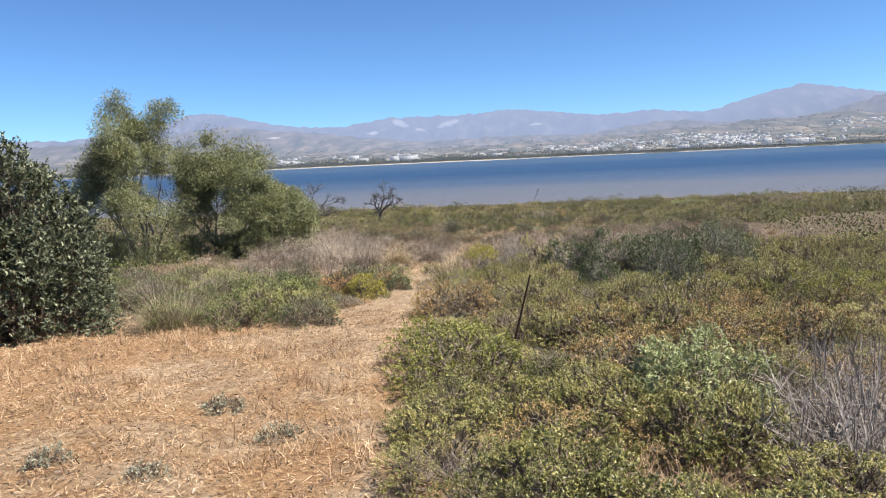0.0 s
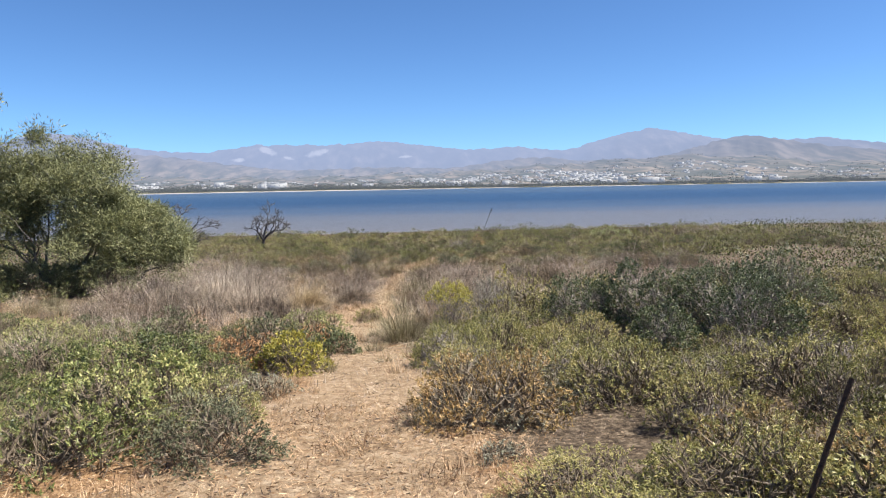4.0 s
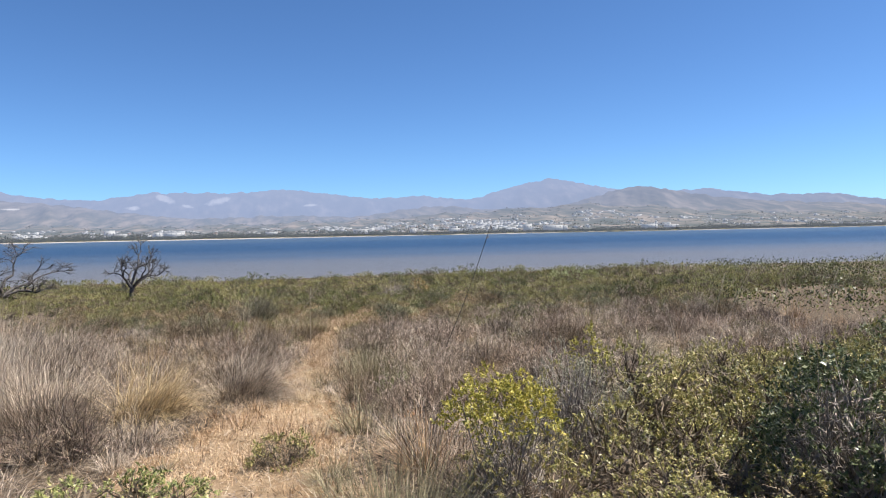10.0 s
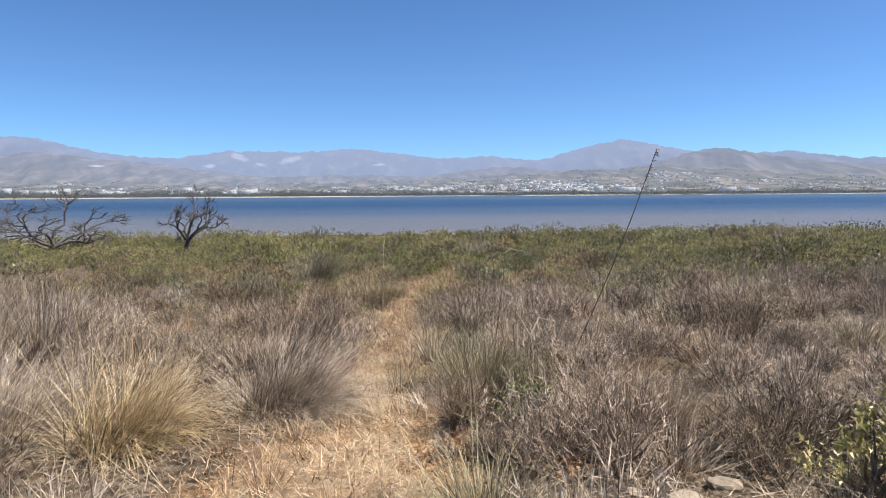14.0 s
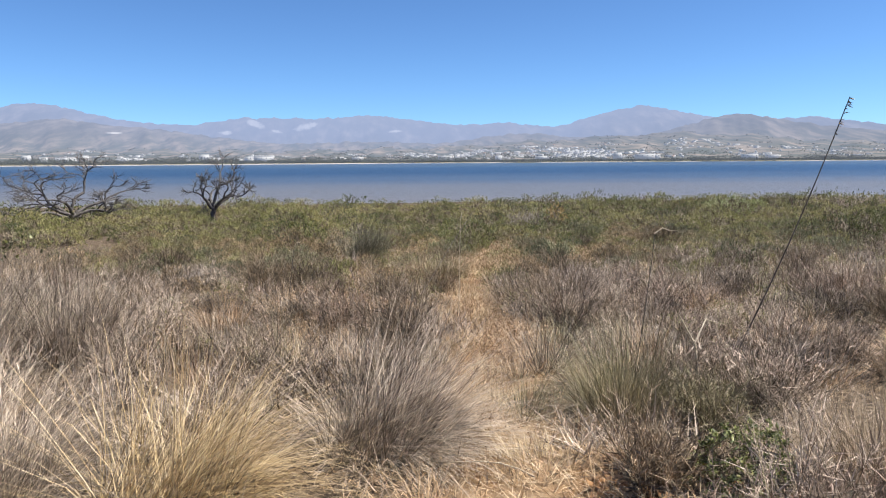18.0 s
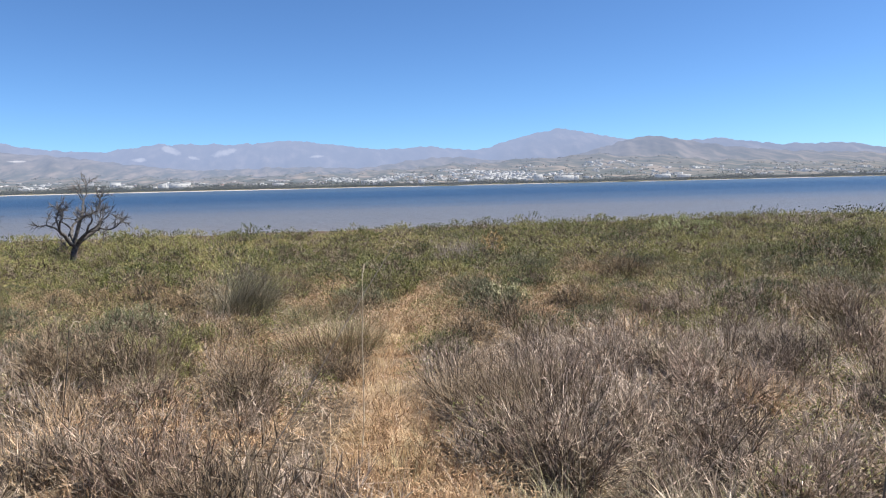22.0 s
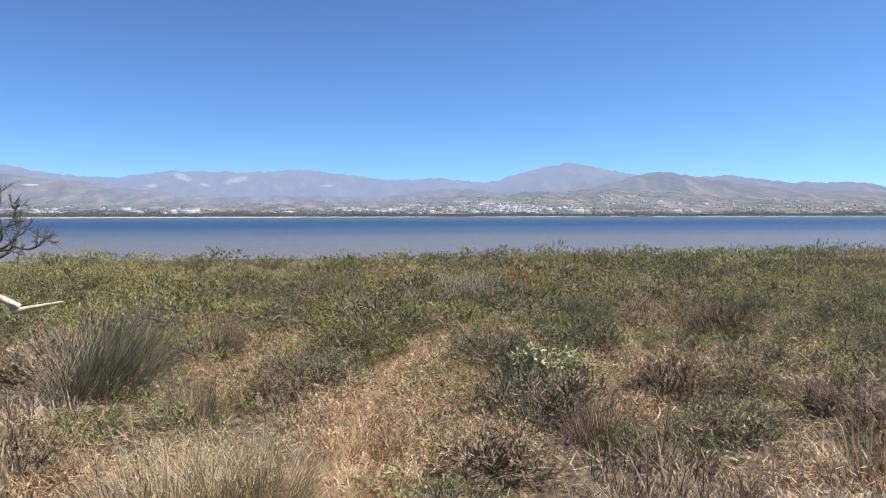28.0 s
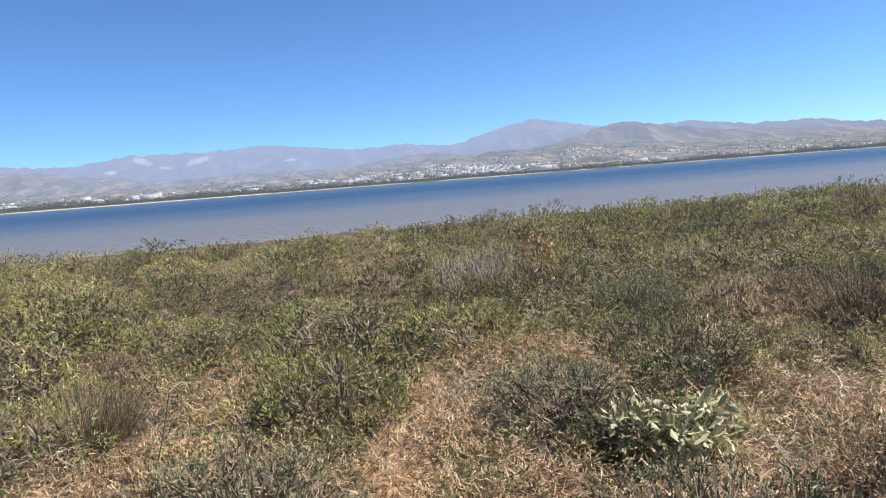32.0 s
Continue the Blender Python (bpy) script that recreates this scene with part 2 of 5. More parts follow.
    t.links.new(noise_at(t, 22.0, 8.0, 0.75), bump.inputs["Height"])
    t.links.new(bump.outputs[0], bsdf.inputs["Normal"])
    return m


def lake_water():
    m, t, bsdf = material("wind-ruffled lake water")
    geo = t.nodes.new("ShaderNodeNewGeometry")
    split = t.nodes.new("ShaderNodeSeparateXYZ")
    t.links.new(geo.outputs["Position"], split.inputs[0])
    # colour runs with Y: brownish margin, dark blue band, paler far end
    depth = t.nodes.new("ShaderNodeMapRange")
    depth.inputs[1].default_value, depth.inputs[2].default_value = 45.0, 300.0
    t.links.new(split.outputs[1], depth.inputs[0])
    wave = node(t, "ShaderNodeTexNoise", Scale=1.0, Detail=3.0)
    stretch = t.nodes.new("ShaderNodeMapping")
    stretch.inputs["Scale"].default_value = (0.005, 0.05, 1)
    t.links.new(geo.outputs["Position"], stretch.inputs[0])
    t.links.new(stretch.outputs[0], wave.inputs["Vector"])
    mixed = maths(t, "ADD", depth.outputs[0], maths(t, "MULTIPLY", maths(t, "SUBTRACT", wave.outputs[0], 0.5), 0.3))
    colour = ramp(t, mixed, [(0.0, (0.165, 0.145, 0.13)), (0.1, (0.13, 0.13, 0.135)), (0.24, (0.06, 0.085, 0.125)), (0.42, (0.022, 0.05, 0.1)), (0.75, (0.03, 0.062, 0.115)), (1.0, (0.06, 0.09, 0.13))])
    t.links.new(blend(t, "MULTIPLY", 1.0, colour, (0.83, 0.83, 0.83)), bsdf.inputs["Base Color"])
    bsdf.inputs["Roughness"].default_value = 0.35
    bsdf.inputs["Specular IOR Level"].default_value = 0.16
    bump = node(t, "ShaderNodeBump", Strength=1.0, Distance=0.25)
    t.links.new(noise_at(t, 1.1, 4.0, 0.6), bump.inputs["Height"])
    t.links.new(bump.outputs[0], bsdf.inputs["Normal"])
    return m


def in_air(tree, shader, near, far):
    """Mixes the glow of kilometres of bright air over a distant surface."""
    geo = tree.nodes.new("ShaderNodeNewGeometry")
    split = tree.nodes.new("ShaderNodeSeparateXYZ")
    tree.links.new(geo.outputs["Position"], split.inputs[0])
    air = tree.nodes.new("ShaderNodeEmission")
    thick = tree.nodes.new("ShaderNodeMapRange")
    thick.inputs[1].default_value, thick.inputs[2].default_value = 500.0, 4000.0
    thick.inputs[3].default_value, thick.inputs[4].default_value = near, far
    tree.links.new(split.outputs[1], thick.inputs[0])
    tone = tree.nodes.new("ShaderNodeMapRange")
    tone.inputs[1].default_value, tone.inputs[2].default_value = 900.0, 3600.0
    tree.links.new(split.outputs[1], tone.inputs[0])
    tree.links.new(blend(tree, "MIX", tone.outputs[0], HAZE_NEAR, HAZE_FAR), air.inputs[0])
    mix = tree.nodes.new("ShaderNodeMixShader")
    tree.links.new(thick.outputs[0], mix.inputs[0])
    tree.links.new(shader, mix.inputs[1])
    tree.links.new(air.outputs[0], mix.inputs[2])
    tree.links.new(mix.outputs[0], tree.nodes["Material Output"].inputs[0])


def mountain_rock():
    """Bare hills seen through kilometres of bright air; the air's own light is in the backdrop's glow."""
    m, t, bsdf = material("bare hazy hills")
    geo = t.nodes.new("ShaderNodeNewGeometry")
    split = t.nodes.new("ShaderNodeSeparateXYZ")
    t.links.new(geo.outputs["Position"], split.inputs[0])
    scrub = ramp(t, noise_at(t, 0.012, 8.0, 0.65, True, (1, 0.25, 1)), [(0.36, (0.04, 0.045, 0.042)), (0.5, (0.1, 0.09, 0.08)), (0.66, (0.27, 0.225, 0.195))])
    fields = ramp(t, noise_at(t, 0.03, 5.0, 0.65, True, (1, 0.2, 1)), [(0.38, (0.05, 0.065, 0.035)), (0.5, (0.15, 0.135, 0.09)), (0.64, (0.4, 0.31, 0.23))])
    low = t.nodes.new("ShaderNodeMapRange")
    low.inputs[1].default_value, low.inputs[2].default_value = 25.0, 110.0
    t.links.new(split.outputs[2], low.inputs[0])
    colour = blend(t, "MIX", low.outputs[0], fields, scrub)
    # quarry scars
    wobble = maths(t, "MULTIPLY", maths(t, "SUBTRACT", noise_at(t, 0.02, 6.0, 0.65, True, (1, 0.3, 1)), 0.5), 3.2)
    across = maths(t, "DIVIDE", split.outputs[0], split.outputs[1])
    rise = maths(t, "DIVIDE", split.outputs[2], split.outputs[1])
    for bearing, slope, wide, tall, lean in SCARS:
        u = maths(t, "DIVIDE", maths(t, "SUBTRACT", across, math.tan(math.radians(bearing))), wide)
        v = maths(t, "DIVIDE", maths(t, "SUBTRACT", rise, slope), tall)
        v = maths(t, "SUBTRACT", v, maths(t, "MULTIPLY", u, lean))
        r = maths(t, "ADD", maths(t, "ADD", maths(t, "MULTIPLY", u, u), maths(t, "MULTIPLY", v, v)), wobble)
        colour = blend(t, "MIX", ramp(t, r, [(0.3, (1, 1, 1)), (1.1, (0, 0, 0))]), colour, (0.72, 0.67, 0.63))
    t.links.new(blend(t, "MULTIPLY", 1.0, colour, (0.87, 0.87, 0.87)), bsdf.inputs["Base Color"])
    bsdf.inputs["Roughness"].default_value = 1.0
    bsdf.inputs["Specular IOR Level"].default_value = 0.0
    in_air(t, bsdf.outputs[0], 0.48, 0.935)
    return m


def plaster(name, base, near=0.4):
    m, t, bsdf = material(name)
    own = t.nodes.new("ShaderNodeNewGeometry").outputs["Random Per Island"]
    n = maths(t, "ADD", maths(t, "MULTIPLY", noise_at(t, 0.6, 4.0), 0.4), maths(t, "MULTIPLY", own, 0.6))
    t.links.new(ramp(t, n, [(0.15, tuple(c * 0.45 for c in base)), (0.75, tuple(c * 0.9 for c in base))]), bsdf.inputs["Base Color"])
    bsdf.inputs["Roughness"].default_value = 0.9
    # haze glow is mixed into these far walls, roofs and foliage as well
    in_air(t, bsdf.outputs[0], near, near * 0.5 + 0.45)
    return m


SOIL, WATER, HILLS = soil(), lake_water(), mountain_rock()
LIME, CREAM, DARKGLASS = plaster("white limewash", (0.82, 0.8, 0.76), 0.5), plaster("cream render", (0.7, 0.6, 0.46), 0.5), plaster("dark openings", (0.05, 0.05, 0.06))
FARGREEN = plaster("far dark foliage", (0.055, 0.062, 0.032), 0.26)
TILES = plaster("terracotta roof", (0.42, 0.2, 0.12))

# mesh helpers
rng = np.random.default_rng(7)


def reseed(k):
    """Each plant or patch draws from a row of its own."""
    global rng
    rng = np.random.default_rng(k)


LAKE = -2.55


def bed(y):
    """Height of the ground along the walk, without its small unevenness."""
    y = np.asarray(y, float)
    slope = -0.1249 * y + 0.00177 * y * y
    shore = -2.2 - 0.006 * (y - 35) - 0.0035 * np.maximum(y - 50, 0) ** 2
    return np.where(y > 35, shore, np.where(y < 0, 0.02 * -y * 0 - 0.1249 * y * 0.4, slope))


def rough_at(x, y):
    x, y = np.asarray(x, float), np.asarray(y, float)
    return (0.035 * np.sin(x * 1.3 + 0.7) * np.sin(y * 1.1 + 1.9) + 0.02 * np.sin(x * 3.1 + y * 2.3)
            + 0.012 * np.sin(x * 6.7 - y * 4.1 + 0.4) + 0.008 * np.sin(y * 9.1 + x * 5.3))


def ground_at(x, y):
    return bed(y) + rough_at(x, y)


TRACK_Y = [-4, 3, 6, 9, 12, 14, 16, 18, 20, 22, 24, 26, 28, 30, 32, 34, 36]
TRACK_X = [-2.2, -2.6, -3.0, -2.9, -2.55, -2.5, -2.65, -3.1, -3.0, -2.35, -2.3, -2.1, -1.95, -1.7, -1.3, -0.8, -0.3]
TRACK_W = [2.2, 2.2, 1.6, 1.3, 0.8, 0.6, 0.42, 0.45, 0.5, 0.3, 0.2, 0.17, 0.16, 0.15, 0.12, 0.1, 0.05]


def track(y):
    return np.interp(y, TRACK_Y, TRACK_X), np.interp(y, TRACK_Y, TRACK_W)


def off_track(x, y):
    c, w = track(y)
    return np.abs(x - c) - w


def mesh_of(name, v, f, mat):
    """A mesh from arrays of vertices and of triangles or quads."""
    v, f = np.asarray(v, np.float32), np.asarray(f, np.int32)
    me = bpy.data.meshes.new(name)
    me.vertices.add(len(v))
    me.vertices.foreach_set("co", v.ravel())
    me.loops.add(f.size)
    me.loops.foreach_set("vertex_index", f.ravel())
    me.polygons.add(len(f))
    me.polygons.foreach_set("loop_start", np.arange(0, f.size, f.shape[1], dtype=np.int32))
    me.materials.append(mat)
    me.update(calc_edges=True)
    return me


def joined(*pieces):
    vs, fs, n = [], [], 0
    for v, f in pieces:
        vs.append(v), fs.append(f + n)
        n += len(v)
    return np.concatenate(vs), np.concatenate(fs)


def unit(v):
    return v / np.maximum(np.linalg.norm(v, axis=-1, keepdims=True), 1e-9)


def blades(base, az, lean, length, droop, width, seg=3):
    """Tapering blades that start at base, lean out along az and droop towards the tip."""
    n = len(base)
    s = np.linspace(0, 1, seg + 1)
    angle = lean[:, None] + droop[:, None] * s[None, 1:]
    out = np.concatenate([np.zeros((n, 1)), np.cumsum(np.sin(angle), 1)], 1) * (length / seg)[:, None]
    up = np.concatenate([np.zeros((n, 1)), np.cumsum(np.cos(angle), 1)], 1) * (length / seg)[:, None]
    mid = base[:, None] + np.stack([np.cos(az)[:, None] * out, np.sin(az)[:, None] * out, up], -1)
    turn = az + math.pi / 2 + rng.uniform(-0.9, 0.9, n)
    side = np.stack([np.cos(turn), np.sin(turn), 0 * turn], -1)[:, None] * (width[:, None] * (1 - 0.75 * s[None, :seg]))[..., None] * 0.5
    pairs = np.stack([mid[:, :seg] - side, mid[:, :seg] + side], 2).reshape(n, 2 * seg, 3)
    v = np.concatenate([pairs, mid[:, seg:]], 1)
    k = 2 * seg + 1
    one = []
    for i in range(seg - 1):
        a = 2 * i
        one += [(a, a + 1, a + 3), (a, a + 3, a + 2)]
    one.append((2 * seg - 2, 2 * seg - 1, 2 * seg))
    f = (np.array(one)[None] + (np.arange(n) * k)[:, None, None]).reshape(-1, 3)
    return v.reshape(-1, 3), f


def leaves(base, along, length, width, plain=False):
    """Folded pointed leaves, two triangles each; plain: one triangle."""
    n = len(base)
    along = unit(along)
    side = unit(np.cross(along, rng.normal(size=(n, 3)) * 0.75 + np.array([0, 0, 1.0])))
    lift = np.cross(side, along) * (width * 0.25)[:, None]
    if plain:
        v = np.stack([base - side * (width * 0.6)[:, None], base + side * (width * 0.6)[:, None], base + along * length[:, None]], 1)
        return v.reshape(-1, 3), np.arange(3 * n).reshape(n, 3)
    mid = base + along * (length * 0.5)[:, None] - lift
    v = np.stack([base, mid + side * (width * 0.5)[:, None], base + along * length[:, None], mid - side * (width * 0.5)[:, None]], 1)
    f = np.array([(0, 1, 2), (0, 2, 3)])[None] + (np.arange(n) * 4)[:, None, None]
    return v.reshape(-1, 3), f.reshape(-1, 3)


def tubes(p, q, rp, rq, sides=3):
    """Tapering rods from p to q."""
    n = len(p)
    d = unit(q - p)
    a = unit(np.cross(d, np.array([0.31, 0.17, 0.94])))
    b = np.cross(d, a)
    w = np.arange(sides) * 2 * math.pi / sides
    ring = np.cos(w)[None, :, None] * a[:, None] + np.sin(w)[None, :, None] * b[:, None]
    v = np.concatenate([p[:, None] + ring * rp[:, None, None], q[:, None] + ring * rq[:, None, None]], 1)
    one = []
    for i in range(sides):
        j = (i + 1) % sides
        one += [(i, j, sides + j), (i, sides + j, sides + i)]
    f = np.array(one)[None] + (np.arange(n) * 2 * sides)[:, None, None]
    return v.reshape(-1, 3), f.reshape(-1, 3)


def part(name, geometry, mat, parent, label=""):
    ob = new(name, mesh_of(name, *geometry, mat))
    ob.parent = parent
    return tagged(ob, label, kind="stuff" if name in ("wood", "brushwood", "foliage", "grass", "thatch", "crown") else "")


def thing(name, parts, label, category, group=""):
    """An Empty with its parts: (name, geometry, material)."""
    top = tagged(new(name), label, category, group)
    top.empty_display_size = 0.2
    for p in parts:
        part(p[0], p[1], p[2], top)
    return top


def spot(x, y, scale=1.0, turn=0.0, sink=0.03, tall=1.0, tilt=0.0):
    z = float(ground_at(x, y)) - sink
    return Matrix.LocRotScale((x, y, z), Euler((tilt, 0, turn)), (scale, scale, scale * tall))


def plant_all(top, places):
    """places: rows for spot(); the first takes the plant itself, the others copies."""
    for row in places[1:]:
        copy_thing(top, spot(*row))
    top.matrix_basis = spot(*places[0])


# plants


def tangle(centre, size, each, long):
    """Dense dead twigs in each mound's heart, added to block light and darken gaps."""
    who = np.repeat(np.arange(len(centre)), each)
    m = len(who)
    ball = unit(rng.normal(size=(m, 3))) * (rng.random(m) ** 0.5)[:, None]
    base = centre[who] + ball * size[who]
    base[:, 2] = np.abs(base[:, 2])
    return leaves(base, rng.normal(size=(m, 3)) + ball + np.array([0, 0, 0.4]), long * rng.uniform(0.6, 1.4, m), long * rng.uniform(0.05, 0.11, m), True)


def sprigs(n, per, rx, ry, h, leaf, shell=0.4, low=0.05, ratio=0.5, wood_share=0.22, plain=False, mounds=15, swell=0.33, shade_twigs=56, fan=0.95, up=0.22):
    """Small rounded mounds of leafy sprigs heaped into a bush, and the twigs that carry them."""
    heap = rng.integers(0, mounds, n)
    turn = np.arange(mounds) * 2.4 + rng.uniform(0, 6.3) + rng.normal(0, 0.25, mounds)
    rise = np.linspace(0.0, 0.62, mounds) * rng.uniform(0.8, 1.1, mounds)
    inner = 0.66 * np.sqrt(np.maximum(1 - (rise / 0.68) ** 2, 0.0))
    heart = np.stack([inner * np.cos(turn), inner * np.sin(turn), rise], -1)
    big = swell * rng.uniform(0.75, 1.2, mounds)
    d = unit(rng.normal(size=(n, 3)) + heart[heap] * 0.9 + np.array([0, 0, 0.45]))
    r = rng.uniform(shell, 1.0, n) ** 0.5 * (1 + rng.normal(0, 0.05, n))
    tip = heart[heap] + d * (r * big[heap])[:, None]
    tip[:, 2] = low + np.abs(tip[:, 2] - low)
    tip = tip * np.array([rx, ry, h])
    ways = unit(tip / np.array([rx, ry, h]) * 0.8 + rng.normal(0, 0.5, (n, 3)) + np.array([0, 0, up]))
    size = rng.uniform(1.4, 2.7, n) * leaf
    start = tip - ways * size[:, None] * 0.6
    k = np.tile(np.linspace(0.05, 1, per), n)
    who = np.repeat(np.arange(n), per)
    base = start[who] + ways[who] * (size[who] * k)[:, None]
    along = ways[who] * 0.55 + unit(rng.normal(size=(n * per, 3))) * fan
    length = leaf * rng.uniform(0.6, 1.25, n * per)
    foliage = leaves(base, along, length, length * ratio, plain)
    some = rng.random(n) < wood_share
    m = some.sum()
    root = np.stack([rng.normal(0, 0.12 * rx, n), rng.normal(0, 0.12 * ry, n), np.zeros(n)], -1)
    end = start + ways * size[:, None] * 0.9
    knee = root * 0.35 + end * 0.65 - np.array([0, 0, 0.1 * h]) + rng.normal(0, 0.05 * rx, (n, 3))
    t = 0.0025 + 0.002 * rx
    wood = joined(tubes(root[some], knee[some], np.full(m, t * 1.6), np.full(m, t)), tubes(knee[some], end[some], np.full(m, t), np.full(m, t * 0.35)))
    scale = np.array([rx, ry, h])
    # dark filler that stands in for the shade between the mounds
    core = tangle(heart * scale * 0.9, big[:, None] * scale * 0.52, shade_twigs, 0.16 * min(rx, 1.2) + 0.02)
    return foliage, joined(wood, core)


def shrub(name, mat, label, group="", n=150, per=14, rx=0.6, ry=0.6, h=0.5, leaf=0.035, category="shrub", stems=None, **more):
    reseed(n * 7 + per + len(label) * 31 + len(bpy.data.meshes) % 5)
    foliage, wood = sprigs(n, per, rx, ry, h, leaf, **more)
    return thing(name, [("foliage", foliage, mat), ("wood", wood, stems or STEMS)], label, category, group)


def tuft(name, mat, label, group="", n=420, r=0.12, length=0.75, spread=1.0, width=0.006, droop=0.7, lean_az=None, category="grass tuft", seg=3):
    """A tussock: long outer blades that arch over, and a dense thatch of old short blades at its foot."""
    if width < 0.015:
        n, width = int(n * 1.6), width * 0.64

    def fan(m, long, lean_most, bend, wide, steps):
        az = rng.uniform(0, 2 * math.pi, m)
        rad = r * np.sqrt(rng.random(m))
        base = np.stack([rad * np.cos(az), rad * np.sin(az), np.zeros(m)], -1)
        az2 = az + rng.normal(0, 0.5, m)
        lean = np.abs(rng.normal(0.05, 0.5, m)) * spread * (0.4 + rad / r)
        if lean_az is not None:
            az2 = np.where(rng.random(m) < 0.8, lean_az + rng.normal(0, 0.7, m), az2)
            lean = lean + 0.25
        size = long * rng.beta(3, 2, m) * 1.35
        return blades(base, az2, np.minimum(lean, lean_most), size, rng.normal(0.75, 0.5, m) * bend, wide * rng.uniform(0.5, 1.3, m), steps)

    # old blades take the dark stem brown so the tuft's foot looks shaded
    return thing(name, [("grass", fan(n, length, 1.4, droop, width, seg), mat), ("thatch", fan(n // 3, length * 0.42, 1.5, 0.4, width * 2.0, 1), STEMS)], label, category, group)


def twiggy(name, mat, label, group="", n=34, per=12, rx=0.4, h=0.42, width=0.005, category="dry shrub", wild=0.8):
    """A leafless shrublet: stems that fork into a tangle of fine twigs."""
    az = rng.uniform(0, 2 * math.pi, n)
    out = rx * np.sqrt(rng.random(n))
    root = np.stack([0.35 * out * np.cos(az), 0.35 * out * np.sin(az), np.zeros(n)], -1)
    fork = np.stack([0.95 * out * np.cos(az), 0.95 * out * np.sin(az), h * rng.uniform(0.2, 0.75, n) * (1 - 0.35 * (out / rx) ** 2)], -1)
    who = np.repeat(np.arange(n), per)
    k = rng.uniform(0.15, 1.0, n * per)[:, None]
    base = root[who] * (1 - k) + fork[who] * k
    m = n * per
    fine = blades(base, rng.uniform(0, 2 * math.pi, m), np.abs(rng.normal(0.5, wild, m)), h * rng.uniform(0.18, 0.58, m), rng.normal(0.1, 0.7, m), width * rng.uniform(0.6, 1.6, m), 1)
    stems = tubes(root, fork, np.full(n, 0.004), np.full(n, 0.0025))
    return thing(name, [("brushwood", fine, mat), ("wood", stems, TWIG)], label, category, group)


def heath_bush(mat, label, rx, h, stems=110, per=22):
    """A dense upright shrublet of fine dry twigs in a few uneven heads, with dark filler inside for shade."""
    heads = rng.normal(0, 0.42 * rx, (6, 2))
    high = rng.uniform(0.6, 1.05, 6)
    own = rng.integers(0, 6, stems)
    foot = np.concatenate([heads[own] * 0.45 + rng.normal(0, 0.12 * rx, (stems, 2)), np.zeros((stems, 1))], 1)
    way = unit(np.concatenate([heads[own] * 1.1 / rx + rng.normal(0, 0.5, (stems, 2)), np.full((stems, 1), 1.0)], 1))
    long = h * high[own] * rng.uniform(0.5, 1.05, stems)
    tip = foot + way * long[:, None]
    who = np.repeat(np.arange(stems), per)
    m = len(who)
    k = rng.uniform(0.15, 1.0, m)[:, None]
    base = foot[who] * (1 - k) + tip[who] * k
    fine = leaves(base, way[who] * 0.6 + rng.normal(0, 0.6, (m, 3)) + np.array([0, 0, 0.25]), rng.uniform(0.05, 0.17, m), rng.uniform(0.0025, 0.0055, m), True)
    # dark twigs put low in each head to imitate shade at the foot
    shade_foot = tangle(np.concatenate([heads * 0.8, high[:, None] * h * 0.2], 1), np.stack([np.full(6, rx * 0.34), np.full(6, rx * 0.34), high * h * 0.26], -1), 60, 0.12)
    return thing("dry_shrub", [("brushwood", fine, mat), ("wood", joined(tubes(foot, tip, np.full(stems, 0.004), np.full(stems, 0.0015)), shade_foot), STEMS)], label, "dry shrub", "heath bushes")


def limbs(start, way, length, radius, depth, out, tips, kinks=3, fork=(2, 3), spread=0.6, shrink=0.72, rise=0.15, jitter=0.22, leafy_from=1):
    """A branching skeleton: rods into out, the ends of the last shoots into tips."""
    p, d = np.array(start, float), np.array(way, float)
    for i in range(kinks):
        d = unit(d + rng.normal(0, jitter, 3) + np.array([0, 0, rise * 0.3]))
        q = p + d * length / kinks
        r2 = radius * (1 - 0.25 * (i + 1) / kinks)
        out.append((p, q, radius * (1 - 0.25 * i / kinks), r2))
        p = q
        if depth <= leafy_from:
            tips.append((p.copy(), d.copy()))
    if depth <= 0:
        return
    for _ in range(int(rng.integers(fork[0], fork[1] + 1))):
        w = unit(d + rng.normal(0, spread, 3) + np.array([0, 0, rise]))
        limbs(p, w, length * shrink * rng.uniform(0.75, 1.2), r2 * 0.68, depth - 1, out, tips, kinks, fork, spread, shrink, rise, jitter, leafy_from)


def rods(out, sides=6):
    p, q, a, b = (np.array(c) for c in zip(*out))
    return tubes(p, q, a, b, sides)


def scatter(n, x0, x1, y0, y1, keep, apart=0.0):
    """Up to n places in a rectangle that keep(x, y) allows, not closer than apart."""
    found, tries = [], 0
    while len(found) < n and tries < n * 60:
        tries += 1
        x, y = rng.uniform(x0, x1), rng.uniform(y0, y1)
        if keep(x, y) and all((x - a) ** 2 + (y - b) ** 2 > apart**2 for a, b in found[-400:]):
            found.append((x, y))
    return found


# setting: ground, lake, hills


def spaced(parts):
    return np.concatenate([np.linspace(a, b, n, endpoint=False) for a, b, n in parts] + [[parts[-1][1]]])


def build_ground():
    xs = spaced([(-4800, -600, 10), (-600, -90, 14), (-90, -24, 22), (-24, -9, 40), (-9, 7, 66), (7, 24, 28), (24, 90, 22), (90, 600, 14), (600, 4800, 10)])
    ys = spaced([(-1500, -60, 8), (-60, -6, 14), (-6, 2, 30), (2, 36, 140), (36, 60, 34), (60, 120, 12), (120, 540, 14), (540, 640, 30), (640, 4900, 30)])
    x, y = np.meshgrid(xs, ys)
    z = ground_at(x, y)
    basin = -3.6 + 0 * y
